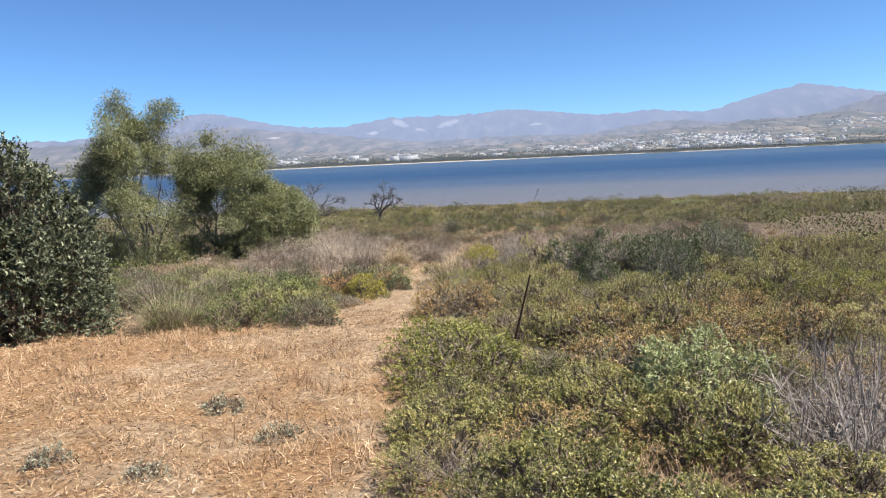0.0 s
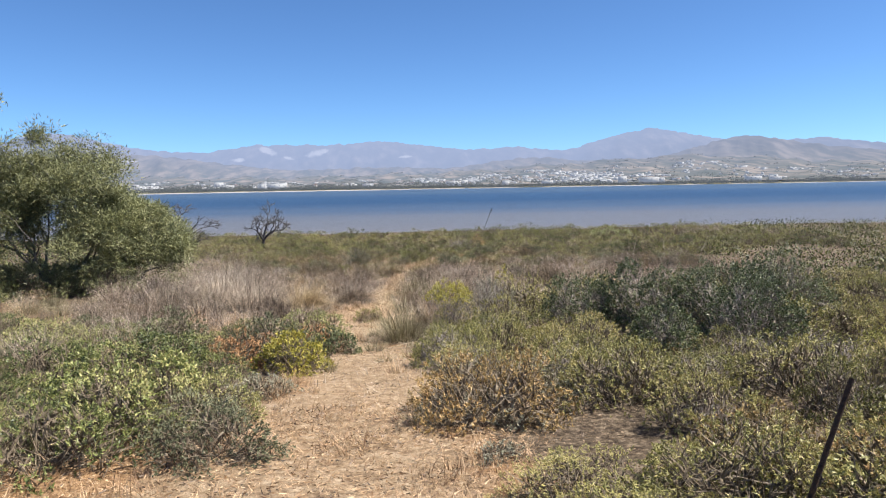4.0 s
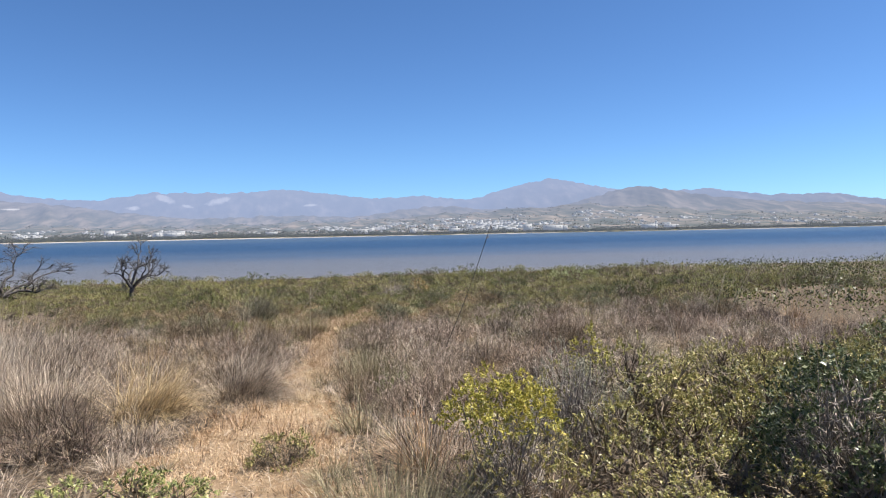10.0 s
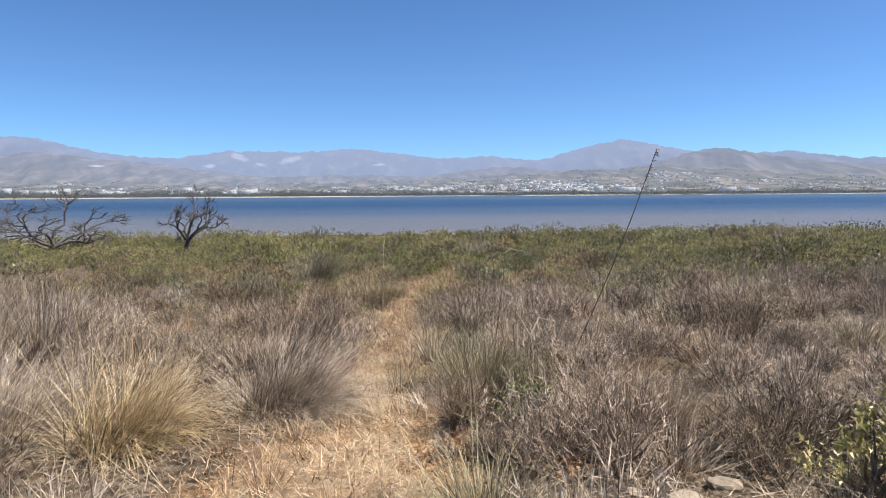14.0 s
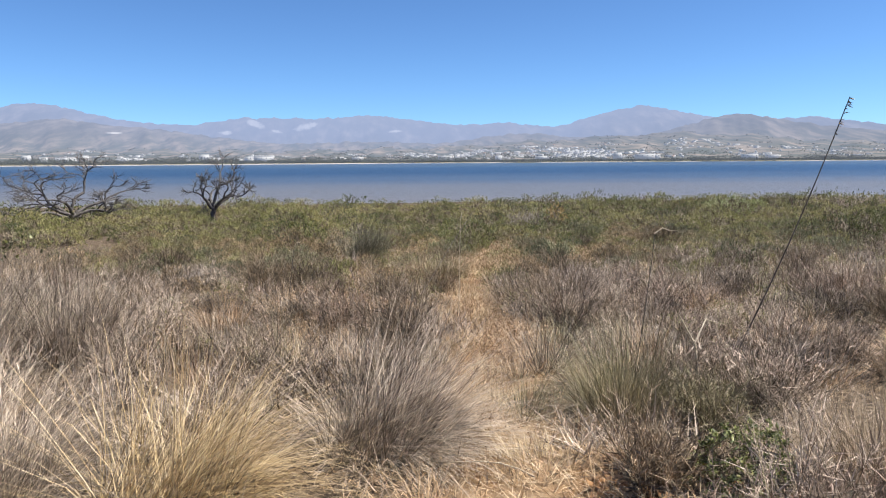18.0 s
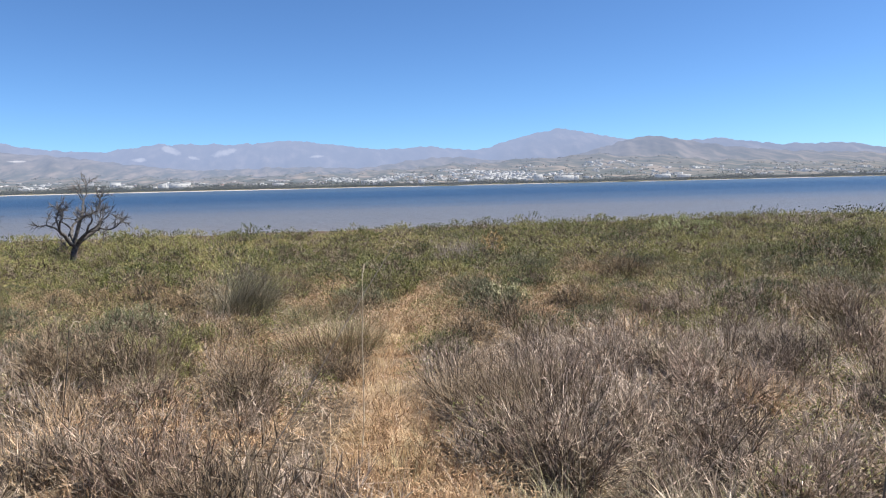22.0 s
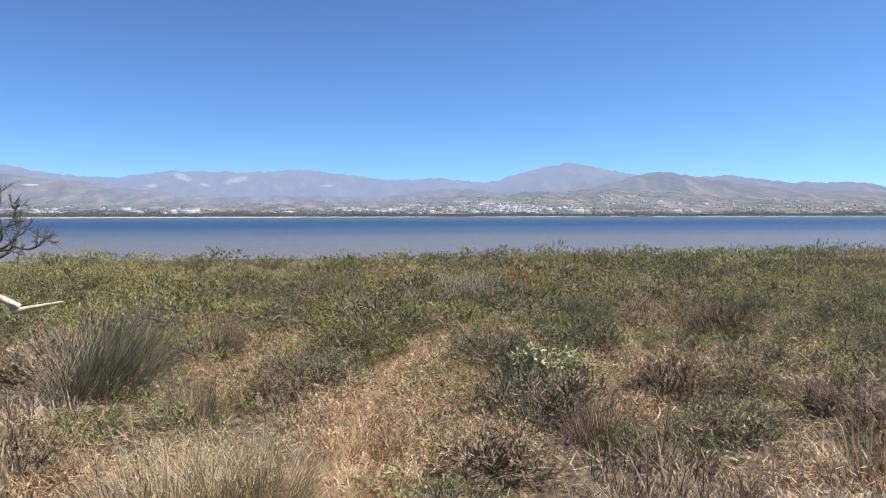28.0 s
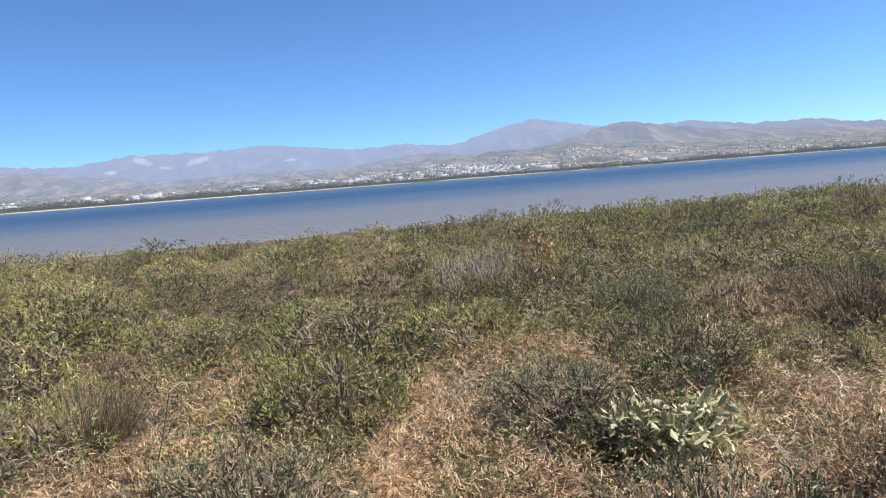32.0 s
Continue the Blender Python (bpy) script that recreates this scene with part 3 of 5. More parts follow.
    far_bank = -3.6 + np.clip((y - shore_line(x) + 6) / 10, 0, 1) * 1.45 + np.clip((y - shore_line(x) - 10) / 300, 0, 12) * 2.0
    z = np.where(y > 62, np.maximum(basin, far_bank), np.maximum(z, -3.6))
    side = np.clip((np.abs(x) - 26) / 40, 0, 1)
    z = z + np.where(y < 60, 0.25 * side * np.sin(x * 0.11), 0)
    v = np.stack([x, y, z], -1).reshape(-1, 3)
    ny, nx = x.shape
    i = np.arange(ny * nx).reshape(ny, nx)
    f = np.stack([i[:-1, :-1], i[:-1, 1:], i[1:, 1:], i[1:, :-1]], -1).reshape(-1, 4)
    me = mesh_of("ground", v, f, SOIL)
    c, w = track(v[:, 1])
    gap = np.abs(v[:, 0] - c) - w
    worn = np.clip(0.75 - gap * 1.1, 0, 1) * np.interp(v[:, 1], [3, 9, 13, 20, 24, 34], [0.3, 0.6, 0.85, 0.8, 0.5, 0.35])
    worn = np.where(v[:, 1] > 60, 1.6, worn)
    me.attributes.new("worn", "FLOAT", "POINT").data.foreach_set("value", worn.astype(np.float32))
    ring = np.hypot((v[:, 0] + 5.0) / 8.0, (v[:, 1] - 3.0) / 7.6) + 0.06 * np.sin(v[:, 0] * 1.7) + 0.05 * np.sin(v[:, 1] * 2.3)
    bare = np.clip((1.08 - ring) / 0.16, 0, 1) * np.clip((-0.9 - v[:, 0]) / 0.4, 0, 1)
    humus = np.clip(np.interp(v[:, 1], [10, 20, 24, 34], [0.12, 0.15, 0.38, 0.5]) + gap * 0.9, 0, 1)
    humus = humus * (1 - bare)
    humus = np.where(v[:, 1] > 60, np.clip((v[:, 1] - shore_line(v[:, 0]) - np.where(v[:, 0] < -10, 16, 3)) / 4, 0, 1) * 1.6, humus)
    me.attributes.new("humus", "FLOAT", "POINT").data.foreach_set("value", humus.astype(np.float32))
    me.polygons.foreach_set("use_smooth", np.ones(len(me.polygons), bool))
    return tagged(new("ground", me), "sandy ground with straw litter sloping to the lake", "ground", kind="structure")


def shore_line(x):
    """How far out the lake's other shore runs."""
    return 560 + 14 * np.sin(x * 0.011 + 1.0) + 6 * np.sin(x * 0.037) - 0.1 * np.abs(x + 100) * (np.asarray(x) < -100)


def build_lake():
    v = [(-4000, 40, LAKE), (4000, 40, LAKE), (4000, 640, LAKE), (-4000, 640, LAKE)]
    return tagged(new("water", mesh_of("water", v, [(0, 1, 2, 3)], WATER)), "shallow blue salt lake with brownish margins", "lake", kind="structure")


# summits and saddles of the far range, the nearer range and the town's slopes: bearing and rise in degrees
FAR_CREST = [(-60, 2.0), (-45, 2.6), (-34, 2.3), (-28, 3.2), (-25.2, 4.15), (-23.4, 4.0), (-20, 3.2), (-17.6, 2.85), (-14, 2.72), (-10.9, 3.3), (-7.4, 3.3), (-4.5, 3.27), (-0.7, 3.6), (1.9, 3.25),
             (6.2, 2.74), (10, 2.94), (13.9, 2.5), (17.6, 3.55), (20.3, 4.1), (22.1, 3.8), (25.3, 3.1), (28.5, 2.75), (32.2, 2.94), (36, 2.3), (40.9, 2.2), (43, 1.72), (47, 1.55), (60, 1.8)]
MID_CREST = [(-60, 1.5), (-40, 1.8), (-32, 2.1), (-26.8, 2.54), (-23.4, 3.1), (-20.2, 2.7), (-16.8, 2.45), (-13, 1.9), (-8, 1.3), (0, 1.5), (5, 1.3), (9, 1.9), (12, 2.1), (15, 1.7), (21, 1.8), (25.3, 2.95),
             (27, 3.32), (28.8, 3.08), (30.7, 2.6), (36, 1.85), (45, 1.2), (60, 1.2)]
SLOPES = [(-60, 0.6), (-20, 0.9), (-9, 0.75), (5, 1.05), (11.8, 1.45), (16.3, 1.65), (22, 2.0), (27, 1.8), (32.6, 1.25), (40, 0.9), (60, 0.8)]


def crest(table, b, distance, soften):
    """Height in metres of a softened crest line at a bearing."""
    at, rise = zip(*table)
    return distance * np.mean([np.tan(np.radians(np.interp(b + k * soften, at, rise))) for k in (-1.0, -0.5, 0.0, 0.5, 1.0)], 0)


def hill_height(b, r):
    """Height of the hills at a bearing in degrees and a range."""
    b, r = np.asarray(b, float), np.asarray(r, float)
    climb = np.clip((r - 640) / 1300, 0, 1)
    z = -1.5 + crest(SLOPES, b, 1.0, 1.5) * np.minimum(r, 2000) * climb ** 1.3 + (3 * np.sin(b * 1.1 + r * 0.004) + 2 * np.sin(b * 2.7 - r * 0.006)) * climb
    for table, at, deep, soften in ((MID_CREST, 2750, 520, 0.9), (FAR_CREST, 4050, 640, 0.7)):
        spur = 0.5 + 0.3 * np.sin(b * 1.7 + 2.2 * np.sin(r * 0.004 + b * 0.6) + at) + 0.2 * np.sin(b * 3.1 - r * 0.007)
        gully = 0.5 + 0.5 * np.sin(b * 5.1 + 3.0 * np.sin(r * 0.006 + b * 1.3) + at * 0.3)
        front = np.clip((at - r) / deep, 0, 1)
        shape = np.exp(-((r - at) / deep) ** 2) * (1 - front * (0.24 * spur + 0.06 * gully))
        z = np.maximum(z, crest(table, b, at, soften) * shape)
    return z


def reach(b, r):
    """True range of the nominal range r at a bearing: the near edge runs straight along the shore."""
    return r * (1 + (1 / np.cos(np.radians(b)) - 1) * np.clip((1700 - r) / 1000, 0, 1))


def build_hills():
    b, r = np.meshgrid(np.linspace(-60, 60, 640), spaced([(640, 1500, 20), (1500, 4600, 88)]))
    z = hill_height(b, r)
    fine = np.array([noise.fractal((bb * 1.3, rr * 0.0025, 0.0), 0.7, 2.0, 5) for bb, rr in zip(b.ravel(), r.ravel())]).reshape(b.shape)
    z = z + fine * 9 * np.clip((r - 1700) / 1500, 0, 1)
    a = np.radians(b)
    far = reach(b, r)
    v = np.stack([far * np.sin(a), far * np.cos(a), z], -1).reshape(-1, 3)
    nr, nb = b.shape
    i = np.arange(nr * nb).reshape(nr, nb)
    f = np.stack([i[:-1, :-1], i[:-1, 1:], i[1:, 1:], i[1:, :-1]], -1).reshape(-1, 4)
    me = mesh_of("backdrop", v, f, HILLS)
    me.polygons.foreach_set("use_smooth", np.ones(len(f), bool))
    return tagged(new("backdrop", me), "bare lilac-grey hills in summer haze with white quarry scars", "hills", kind="structure")


build_ground()
build_lake()
build_hills()

# ---- trees


def tamarisk(name, label, at, lean, tall, wide, stems, seed_turn, clumps=230, per=270):
    """Several dark leaning stems under feathery hanging sprays."""
    reseed(int(at[0] * -10))
    out, tips = [], []
    for k in range(stems):
        a = seed_turn + k * 2 * math.pi / stems
        s = rng.uniform(0.75, 1.1)
        limbs((0.25 * math.cos(a), 0.25 * math.sin(a), 0), (0.6 * math.cos(a) + lean[0], 0.6 * math.sin(a) + lean[1], 1), s, 0.035, 4, out, tips, 3, (2, 3), 0.55, 0.74, 0.12, 0.22, 3)
    ends = np.array([t[0] for t in tips])
    fit_to = np.array([wide / np.ptp(ends[:, 0]), wide / np.ptp(ends[:, 1]), tall / ends[:, 2].max()])
    shift = np.array([-ends[:, 0].mean() * 0.5, -ends[:, 1].mean() * 0.5, 0])
    out = [((p + shift * min(1, p[2])) * fit_to, (q + shift * min(1, q[2])) * fit_to, a * fit_to[2], c * fit_to[2]) for p, q, a, c in out]
    p = (ends + shift * np.minimum(ends[:, 2:], 1)) * fit_to
    # rounded tufts of drooping sprays at the shoots' ends, thinner low down, with sky between them
    p = p[rng.permutation(len(p))[:clumps]]
    p = p[(p[:, 2] > 0.3 * tall) | (rng.random(len(p)) < 0.35)]
    size = rng.uniform(0.28, 0.72, len(p))
    who = np.repeat(np.arange(len(p)), per)
    m = len(who)
    ball = unit(rng.normal(size=(m, 3)) + np.array([0, 0, 0.25])) * (rng.random(m) ** 0.45)[:, None]
    base = p[who] + ball * size[who][:, None] * np.array([1, 1, 0.8]) + np.array([0, 0, 0.1])
    crown = leaves(base, rng.normal(size=(m, 3)) * 0.45 + ball * 0.9 + np.array([0, 0, 0.05]), rng.uniform(0.06, 0.16, m), rng.uniform(0.016, 0.03, m), True)
    top = thing(name, [("trunk", rods(out, 5), GREYBARK), ("crown", crown, TAMARISK)], label, "tree", "tamarisk trees")
    top.matrix_basis = spot(*at)
    return top


tamarisk("tamarisk_tree", "tall feathery green tamarisk tree with leaning dark trunks", (-14.7, 25.8, 1.0, 0.0, 0.1), (0.05, 0.0), 6.5, 6.0, 7, 0.9, 330, 280)
tamarisk("tamarisk_tree", "spreading grey-green tamarisk tree with many dark stems", (-11.9, 27.0, 1.0, 0.0, 0.1), (0.05, 0.0), 4.9, 4.6, 6, 1.3)
tamarisk("tamarisk_tree", "low bushy young tamarisk at the trees' edge", (-10.0, 27.0, 1.0, 0.0, 0.1), (0.1, 0.0), 3.1, 3.2, 5, 2.3)


def dead_tree(seed, label, at, tall, wide, trunk, fan, limbs_n, low):
    """A short leaning trunk and bare limbs that fan out and fork into twigs."""
    reseed(seed)
    out, tips = [], []
    head = np.array([0.08, 0.0, trunk])
    if trunk > 0.1:
        mid = head * 0.55 + np.array([-0.04, 0, 0])
        out += [(np.zeros(3), mid, 0.085, 0.07), (mid, head, 0.07, 0.06)]
    for k in range(limbs_n):
        a = -fan + 2 * fan * k / (limbs_n - 1) + rng.normal(0, 0.12)
        way = np.array([math.sin(a), rng.normal(0, 0.45), math.cos(a) + low])
        limbs(head * rng.uniform(0.7, 1.0), way, 0.62 * rng.uniform(0.75, 1.1), 0.05, 3, out, tips, 4, (2, 3), 0.5, 0.66, 0.16, 0.3)
    ends = np.array([t[1] for t in out])
    k = np.array([wide / np.ptp(ends[:, 0]), wide / np.ptp(ends[:, 0]), tall / ends[:, 2].max()])
    out = [(p * k, q * k, a * 1.25, c * 1.25) for p, q, a, c in out]
    p, d = (np.array(c) for c in zip(*tips))
    who = np.repeat(np.arange(len(p)), 2)
    q = p[who] + unit(d[who] + rng.normal(0, 0.5, (len(who), 3))) * rng.uniform(0.08, 0.2, len(who))[:, None]
    twigs = tubes(p[who] * k, q * k, np.full(len(who), 0.008), np.full(len(who), 0.003))
    top = thing("dead_tree", [("trunk", rods(out, 6), DEADWOOD), ("brushwood", twigs, DEADWOOD)], label, "tree", "dead trees by the lake")
    top.matrix_basis = spot(*at)


dead_tree(3, "small bare burnt tree with forked black branches", (-9.0, 43.8, 1.0, 0, 0.05), 2.5, 2.1, 0.42, 0.75, 5, 0.1)
dead_tree(5, "low bare dead tree with sprawling dark limbs", (-14.1, 44.4, 1.0, 0, 0.05), 2.35, 4.4, 0.12, 1.2, 9, 0.05)

# ---- far shore


def far_trees():
    """The belt along the far shore; it stands back behind a beach where the shore curves."""
    reseed(60)
    n, per = 1500, 44
    x = np.concatenate([rng.uniform(-560, 640, n - 160), rng.normal(420, 120, 60), rng.normal(-150, 90, 100)])
    y = shore_line(x) + rng.uniform(5, 40, n) + np.where(x < -10, 22, 0)
    tall = rng.uniform(2.0, 4.6, n) * (0.6 + 0.6 * np.sin(x * 0.03) ** 2) * np.where(x < 60, 1.15, 0.85)
    geo = foliage_heaps(x, y, -2.1 + np.clip((y - shore_line(x) - 10) / 300, 0, 12) * 2, tall, tall * rng.uniform(0.8, 2.2, n), per, 0.75)
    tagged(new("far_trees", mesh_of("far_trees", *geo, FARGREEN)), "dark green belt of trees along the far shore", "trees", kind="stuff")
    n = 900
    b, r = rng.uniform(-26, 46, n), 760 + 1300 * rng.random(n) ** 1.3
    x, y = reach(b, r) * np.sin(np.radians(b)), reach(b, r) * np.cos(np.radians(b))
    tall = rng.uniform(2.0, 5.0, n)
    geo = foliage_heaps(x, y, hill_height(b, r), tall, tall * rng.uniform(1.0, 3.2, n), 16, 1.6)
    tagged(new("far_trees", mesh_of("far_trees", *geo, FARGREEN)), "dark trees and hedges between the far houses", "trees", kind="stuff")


def foliage_heaps(x, y, z, tall, wide, per, leaf):
    who = np.repeat(np.arange(len(x)), per)
    m = len(who)
    ball = unit(rng.normal(size=(m, 3))) * (rng.random(m) ** 0.4)[:, None]
    base = np.stack([x[who] + ball[:, 0] * wide[who], y[who] + ball[:, 1] * wide[who], z[who] + tall[who] * (0.5 + 0.5 * ball[:, 2])], -1)
    return leaves(base, rng.normal(size=(m, 3)), leaf * rng.uniform(0.7, 1.4, m), leaf * rng.uniform(0.5, 1.1, m))


far_trees()


def box(x0, x1, y0, y1, z0, z1):
    v = np.array([(x, y, z) for z in (z0, z1) for y in (y0, y1) for x in (x0, x1)], float)
    f = np.array([(0, 2, 3, 1), (4, 5, 7, 6), (0, 1, 5, 4), (2, 6, 7, 3), (0, 4, 6, 2), (1, 3, 7, 5)])
    return v, f


def house(label, w, d, h, wall, pitched, windows):
    top = tagged(new("house"), label, "house", "houses on the far shore")
    part("wall", box(-w / 2, w / 2, -d / 2, d / 2, -3, h), wall, top)
    if pitched:
        e = 0.4
        v = np.array([(-w / 2 - e, -d / 2 - e, h), (w / 2 + e, -d / 2 - e, h), (w / 2 + e, d / 2 + e, h), (-w / 2 - e, d / 2 + e, h), (-w / 2 - e, 0, h + d * 0.22), (w / 2 + e, 0, h + d * 0.22)])
        part("roof", (v, np.array([(0, 1, 5), (0, 5, 4), (2, 3, 4), (2, 4, 5), (1, 2, 5), (3, 0, 4), (0, 3, 2), (0, 2, 1)])), TILES, top)
    else:
        part("roof", joined(box(-w / 2 - 0.1, w / 2 + 0.1, -d / 2 - 0.1, -d / 2 + 0.25, h, h + 0.5), box(-w / 2, w / 2, -d / 2 + 0.25, d / 2, h, h + 0.15)), wall, top)
    for k in range(windows):
        x = (k + 0.5) / windows * w - w / 2
        part("window", box(x - 0.55, x + 0.55, -d / 2 - 0.06, -d / 2 + 0.02, h * 0.35, h * 0.35 + 1.3), DARKGLASS, top)
    return top


def far_town():
    """The mass of small white houses on the lower slopes, too far off to tell apart."""
    reseed(61)
    pieces = []
    for bearing, wide, near, far, number in ((6, 5, 900, 1500, 14), (13, 4, 950, 1650, 24), (19, 4.5, 900, 1500, 14), (24, 3, 1400, 1800, 3), (30, 4, 1000, 1500, 7), (38, 4, 1000, 1500, 7), (-12, 3, 800, 1500, 6), (-20, 5, 900, 1700, 6), (-4, 5, 800, 1500, 4)):
        for _ in range(number):
            hub, mid = rng.normal(bearing, wide * 0.6), rng.uniform(near, far)
            for _ in range(int(rng.integers(3, 16))):
                q, r = rng.normal(hub, 0.6), max(rng.normal(mid, 30), 680)
                a, z = math.radians(q), max(float(hill_height(q, r)), -1.0)
                x, y = float(reach(q, r)) * math.sin(a), float(reach(q, r)) * math.cos(a)
                w, h = rng.uniform(0.9, 3.0) * rng.choice([1, 1, 1, 2.2]), rng.uniform(0.8, 2.4)
                pieces.append(box(x - w, x + w, y - 4, y + 4, z - 2, z + h))
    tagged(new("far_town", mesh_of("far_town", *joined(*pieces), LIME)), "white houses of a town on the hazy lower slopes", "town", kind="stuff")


far_town()


def place_houses():
    kinds = [house("small white cubic house with a flat roof", 9, 8, 4, LIME, False, 2), house("white two-storey house with a flat roof", 12, 9, 7, LIME, False, 3),
             house("long low white building", 26, 10, 4.5, LIME, False, 4), house("cream house with a terracotta roof", 11, 9, 4.5, CREAM, True, 3)]
    rows = []
    # bearing, spread, near, far, number
    for b, spread, near, far, number in ((15, 6, 1000, 1600, 50), (8, 5, 900, 1500, 16), (30, 7, 1000, 1500, 22), (-10, 2, 700, 900, 8), (-14, 2.5, 1100, 1500, 10), (2, 5, 900, 1400, 8), (20, 6, 700, 1000, 12), (38, 5, 1100, 1900, 26), (-20, 4, 1300, 1900, 9), (-32, 4, 1000, 1700, 12)):
        for _ in range(number):
            rows.append((rng.normal(b, spread * 0.6), rng.uniform(near, far)))
    made = [[] for _ in kinds]
    for b, r, k, s in ((-13.4, 900, 1, 0.9), (-12.8, 720, 2, 0.5), (-9.1, 660, 2, 0.62), (-8.6, 665, 1, 0.55), (-10.2, 670, 0, 0.7), (-2.0, 670, 2, 0.4), (4.9, 665, 2, 0.55), (5.7, 670, 1, 0.5), (9.0, 680, 0, 0.6), (12.3, 670, 2, 0.4),
                       (18.1, 665, 1, 0.65), (20.1, 665, 2, 0.7), (21.0, 680, 0, 0.7), (27.5, 690, 2, 0.6), (29.0, 700, 2, 0.45), (-21.5, 900, 1, 0.9), (-22.6, 930, 2, 0.9), (-24.0, 950, 0, 1.0), (-25.0, 940, 1, 0.8)):
        a, far = math.radians(b), float(reach(b, r))
        made[k].append(Matrix.LocRotScale((far * math.sin(a), far * math.cos(a), max(float(hill_height(b, r)), -1.2) + 1.2), Euler((0, 0, -a + 0.1)), (s, s, s)))
    for b, r in rows:
        k = int(rng.choice(4, p=[0.42, 0.25, 0.18, 0.15]))
        a = math.radians(b)
        z = max(float(hill_height(b, r)), -1.0) + 0.6
        s = rng.uniform(0.26, 0.48)
        made[k].append(Matrix.LocRotScale((float(reach(b, r)) * math.sin(a), float(reach(b, r)) * math.cos(a), z), Euler((0, 0, -a + rng.normal(0, 0.35))), (s, s, s)))
    for top, ms in zip(kinds, made):
        for m in ms[1:]:
            copy_thing(top, m)
        top.matrix_basis = ms[0]


place_houses()

# ---- single plants and things along the walk


reseed(11)


def bent(points, r0, r1, sides=5):
    """One bent tapering stem through the points."""
    pts = np.array(points, float)
    n = len(pts)
    d = unit(np.gradient(pts, axis=0))
    a = unit(np.cross(d, np.array([0.31, 0.17, 0.94])))
    w = np.arange(sides) * 2 * math.pi / sides
    ring = np.cos(w)[None, :, None] * a[:, None] + np.sin(w)[None, :, None] * np.cross(d, a)[:, None]
    v = (pts[:, None] + ring * np.linspace(r0, r1, n)[:, None, None]).reshape(-1, 3)
    k = np.arange(sides)
    one = np.concatenate([np.stack([k, (k + 1) % sides, sides + (k + 1) % sides], -1), np.stack([k, sides + (k + 1) % sides, sides + k], -1)])
    return v, (one[None] + (np.arange(n - 1) * sides)[:, None, None]).reshape(-1, 3)


def single(top, *row):
    top.matrix_basis = spot(*row)
    return top


single(shrub("evergreen_bush", JUNIPER, "large dark evergreen bush beside the dry clearing", n=7200, per=13, rx=2.05, ry=1.9, h=3.6, leaf=0.066, shell=0.6, mounds=60, swell=0.28, plain=True, ratio=0.44, category="bush", low=0.0, fan=0.8, shade_twigs=170), -8.5, 10.3, 1.0)
for x, y, wide, tall, label in ((1.15, 17.25, 0.85, 1.2, "dark green bush with grey stems on the slope"), (2.15, 16.9, 1.0, 1.42, "broad dark green bush on the shrubby slope"), (3.2, 16.4, 1.05, 1.5, "tall dark green bush on the shrubby slope"),
                              (3.0, 15.1, 0.85, 1.25, "dark green bush with dead grey twigs"), (4.5, 16.9, 1.1, 1.45, "rounded dark green bush on the slope"), (1.5, 14.6, 0.6, 0.85, "small dark green bush among olive shrubs")):
    single(shrub("evergreen_bush", DARKLEAF, label, "evergreen bushes on the slope", n=int(1250 * wide), per=14, rx=wide, ry=wide * 0.92, h=tall, leaf=0.034, category="bush", plain=True, ratio=0.45, wood_share=0.4, mounds=20, swell=0.32, stems=TWIG), x, y, 1.0, x * 3)
single(shrub("evergreen_bush", DARKLEAF, "dark green bush among dry heath", n=520, per=14, rx=1.4, ry=1.1, h=1.1, leaf=0.05, category="bush"), 5.6, 20.6, 1.0)
single(shrub("leafy_bush", FRESH, "light green feathery bush among olive shrubs", n=700, per=15, rx=0.66, ry=0.62, h=0.8, leaf=0.042, category="bush", plain=True, ratio=0.28), 1.3, 5.42, 1.0)
single(shrub("leafy_bush", YELLOW, "low bush with yellow-green leaves at the path's edge", n=620, per=13, rx=0.58, ry=0.52, h=0.62, leaf=0.03, category="bush", plain=True, ratio=0.5), -3.4, 14.65, 1.0)
single(shrub("leafy_bush", ORANGE, "bush with tan-orange sun-dried leaves at the path's edge", n=560, per=12, rx=0.58, ry=0.7, h=0.62, leaf=0.032, category="bush", plain=True, ratio=0.45), -4.15, 15.2, 1.0)
single(shrub("leafy_bush", ORANGE, "low withered orange bush between green shrubs", n=260, per=12, rx=0.6, ry=0.5, h=0.42, leaf=0.036, category="bush", plain=True, ratio=0.5), -3.35, 16.1, 1.0)
single(shrub("leafy_bush", DARKLEAF, "small dark green bush behind withered leaves", n=260, per=12, rx=0.42, ry=0.4, h=0.42, leaf=0.034, category="bush", plain=True, ratio=0.45), -2.98, 15.8, 1.0)
single(shrub("grey_herb", PALESAGE, "grey-green herb mound at the path's edge", n=260, per=11, rx=0.5, ry=0.35, h=0.28, leaf=0.028, category="herb", plain=True, ratio=0.3), -3.55, 13.2, 1.0)
single(tuft("grass_tuft", STRAW, "fan of bleached curling dry leaves", "", 70, 0.06, 0.5, 2.2, 0.022, 1.0), -4.45, 13.05, 1.0)
reseed(53)
tops, wood = sprigs(560, 11, 0.46, 0.42, 0.44, 0.024, ratio=0.5, plain=True, mounds=14, swell=0.34)
tops[0][:, 2] += 0.52
stalks = joined(*[bent([(0.1 * math.cos(k), 0.1 * math.sin(k), 0), (0.2 * math.cos(k), 0.2 * math.sin(k), 0.35), (0.3 * math.cos(k + 0.3), 0.3 * math.sin(k + 0.3), 0.7)], 0.008, 0.004) for k in range(9)])
single(thing("leafy_bush", [("foliage", tops, YELLOW), ("stem", stalks, TWIG)], "bright yellow-green bush on bare grey stems", "bush"), -1.08, 17.95, 1.0)
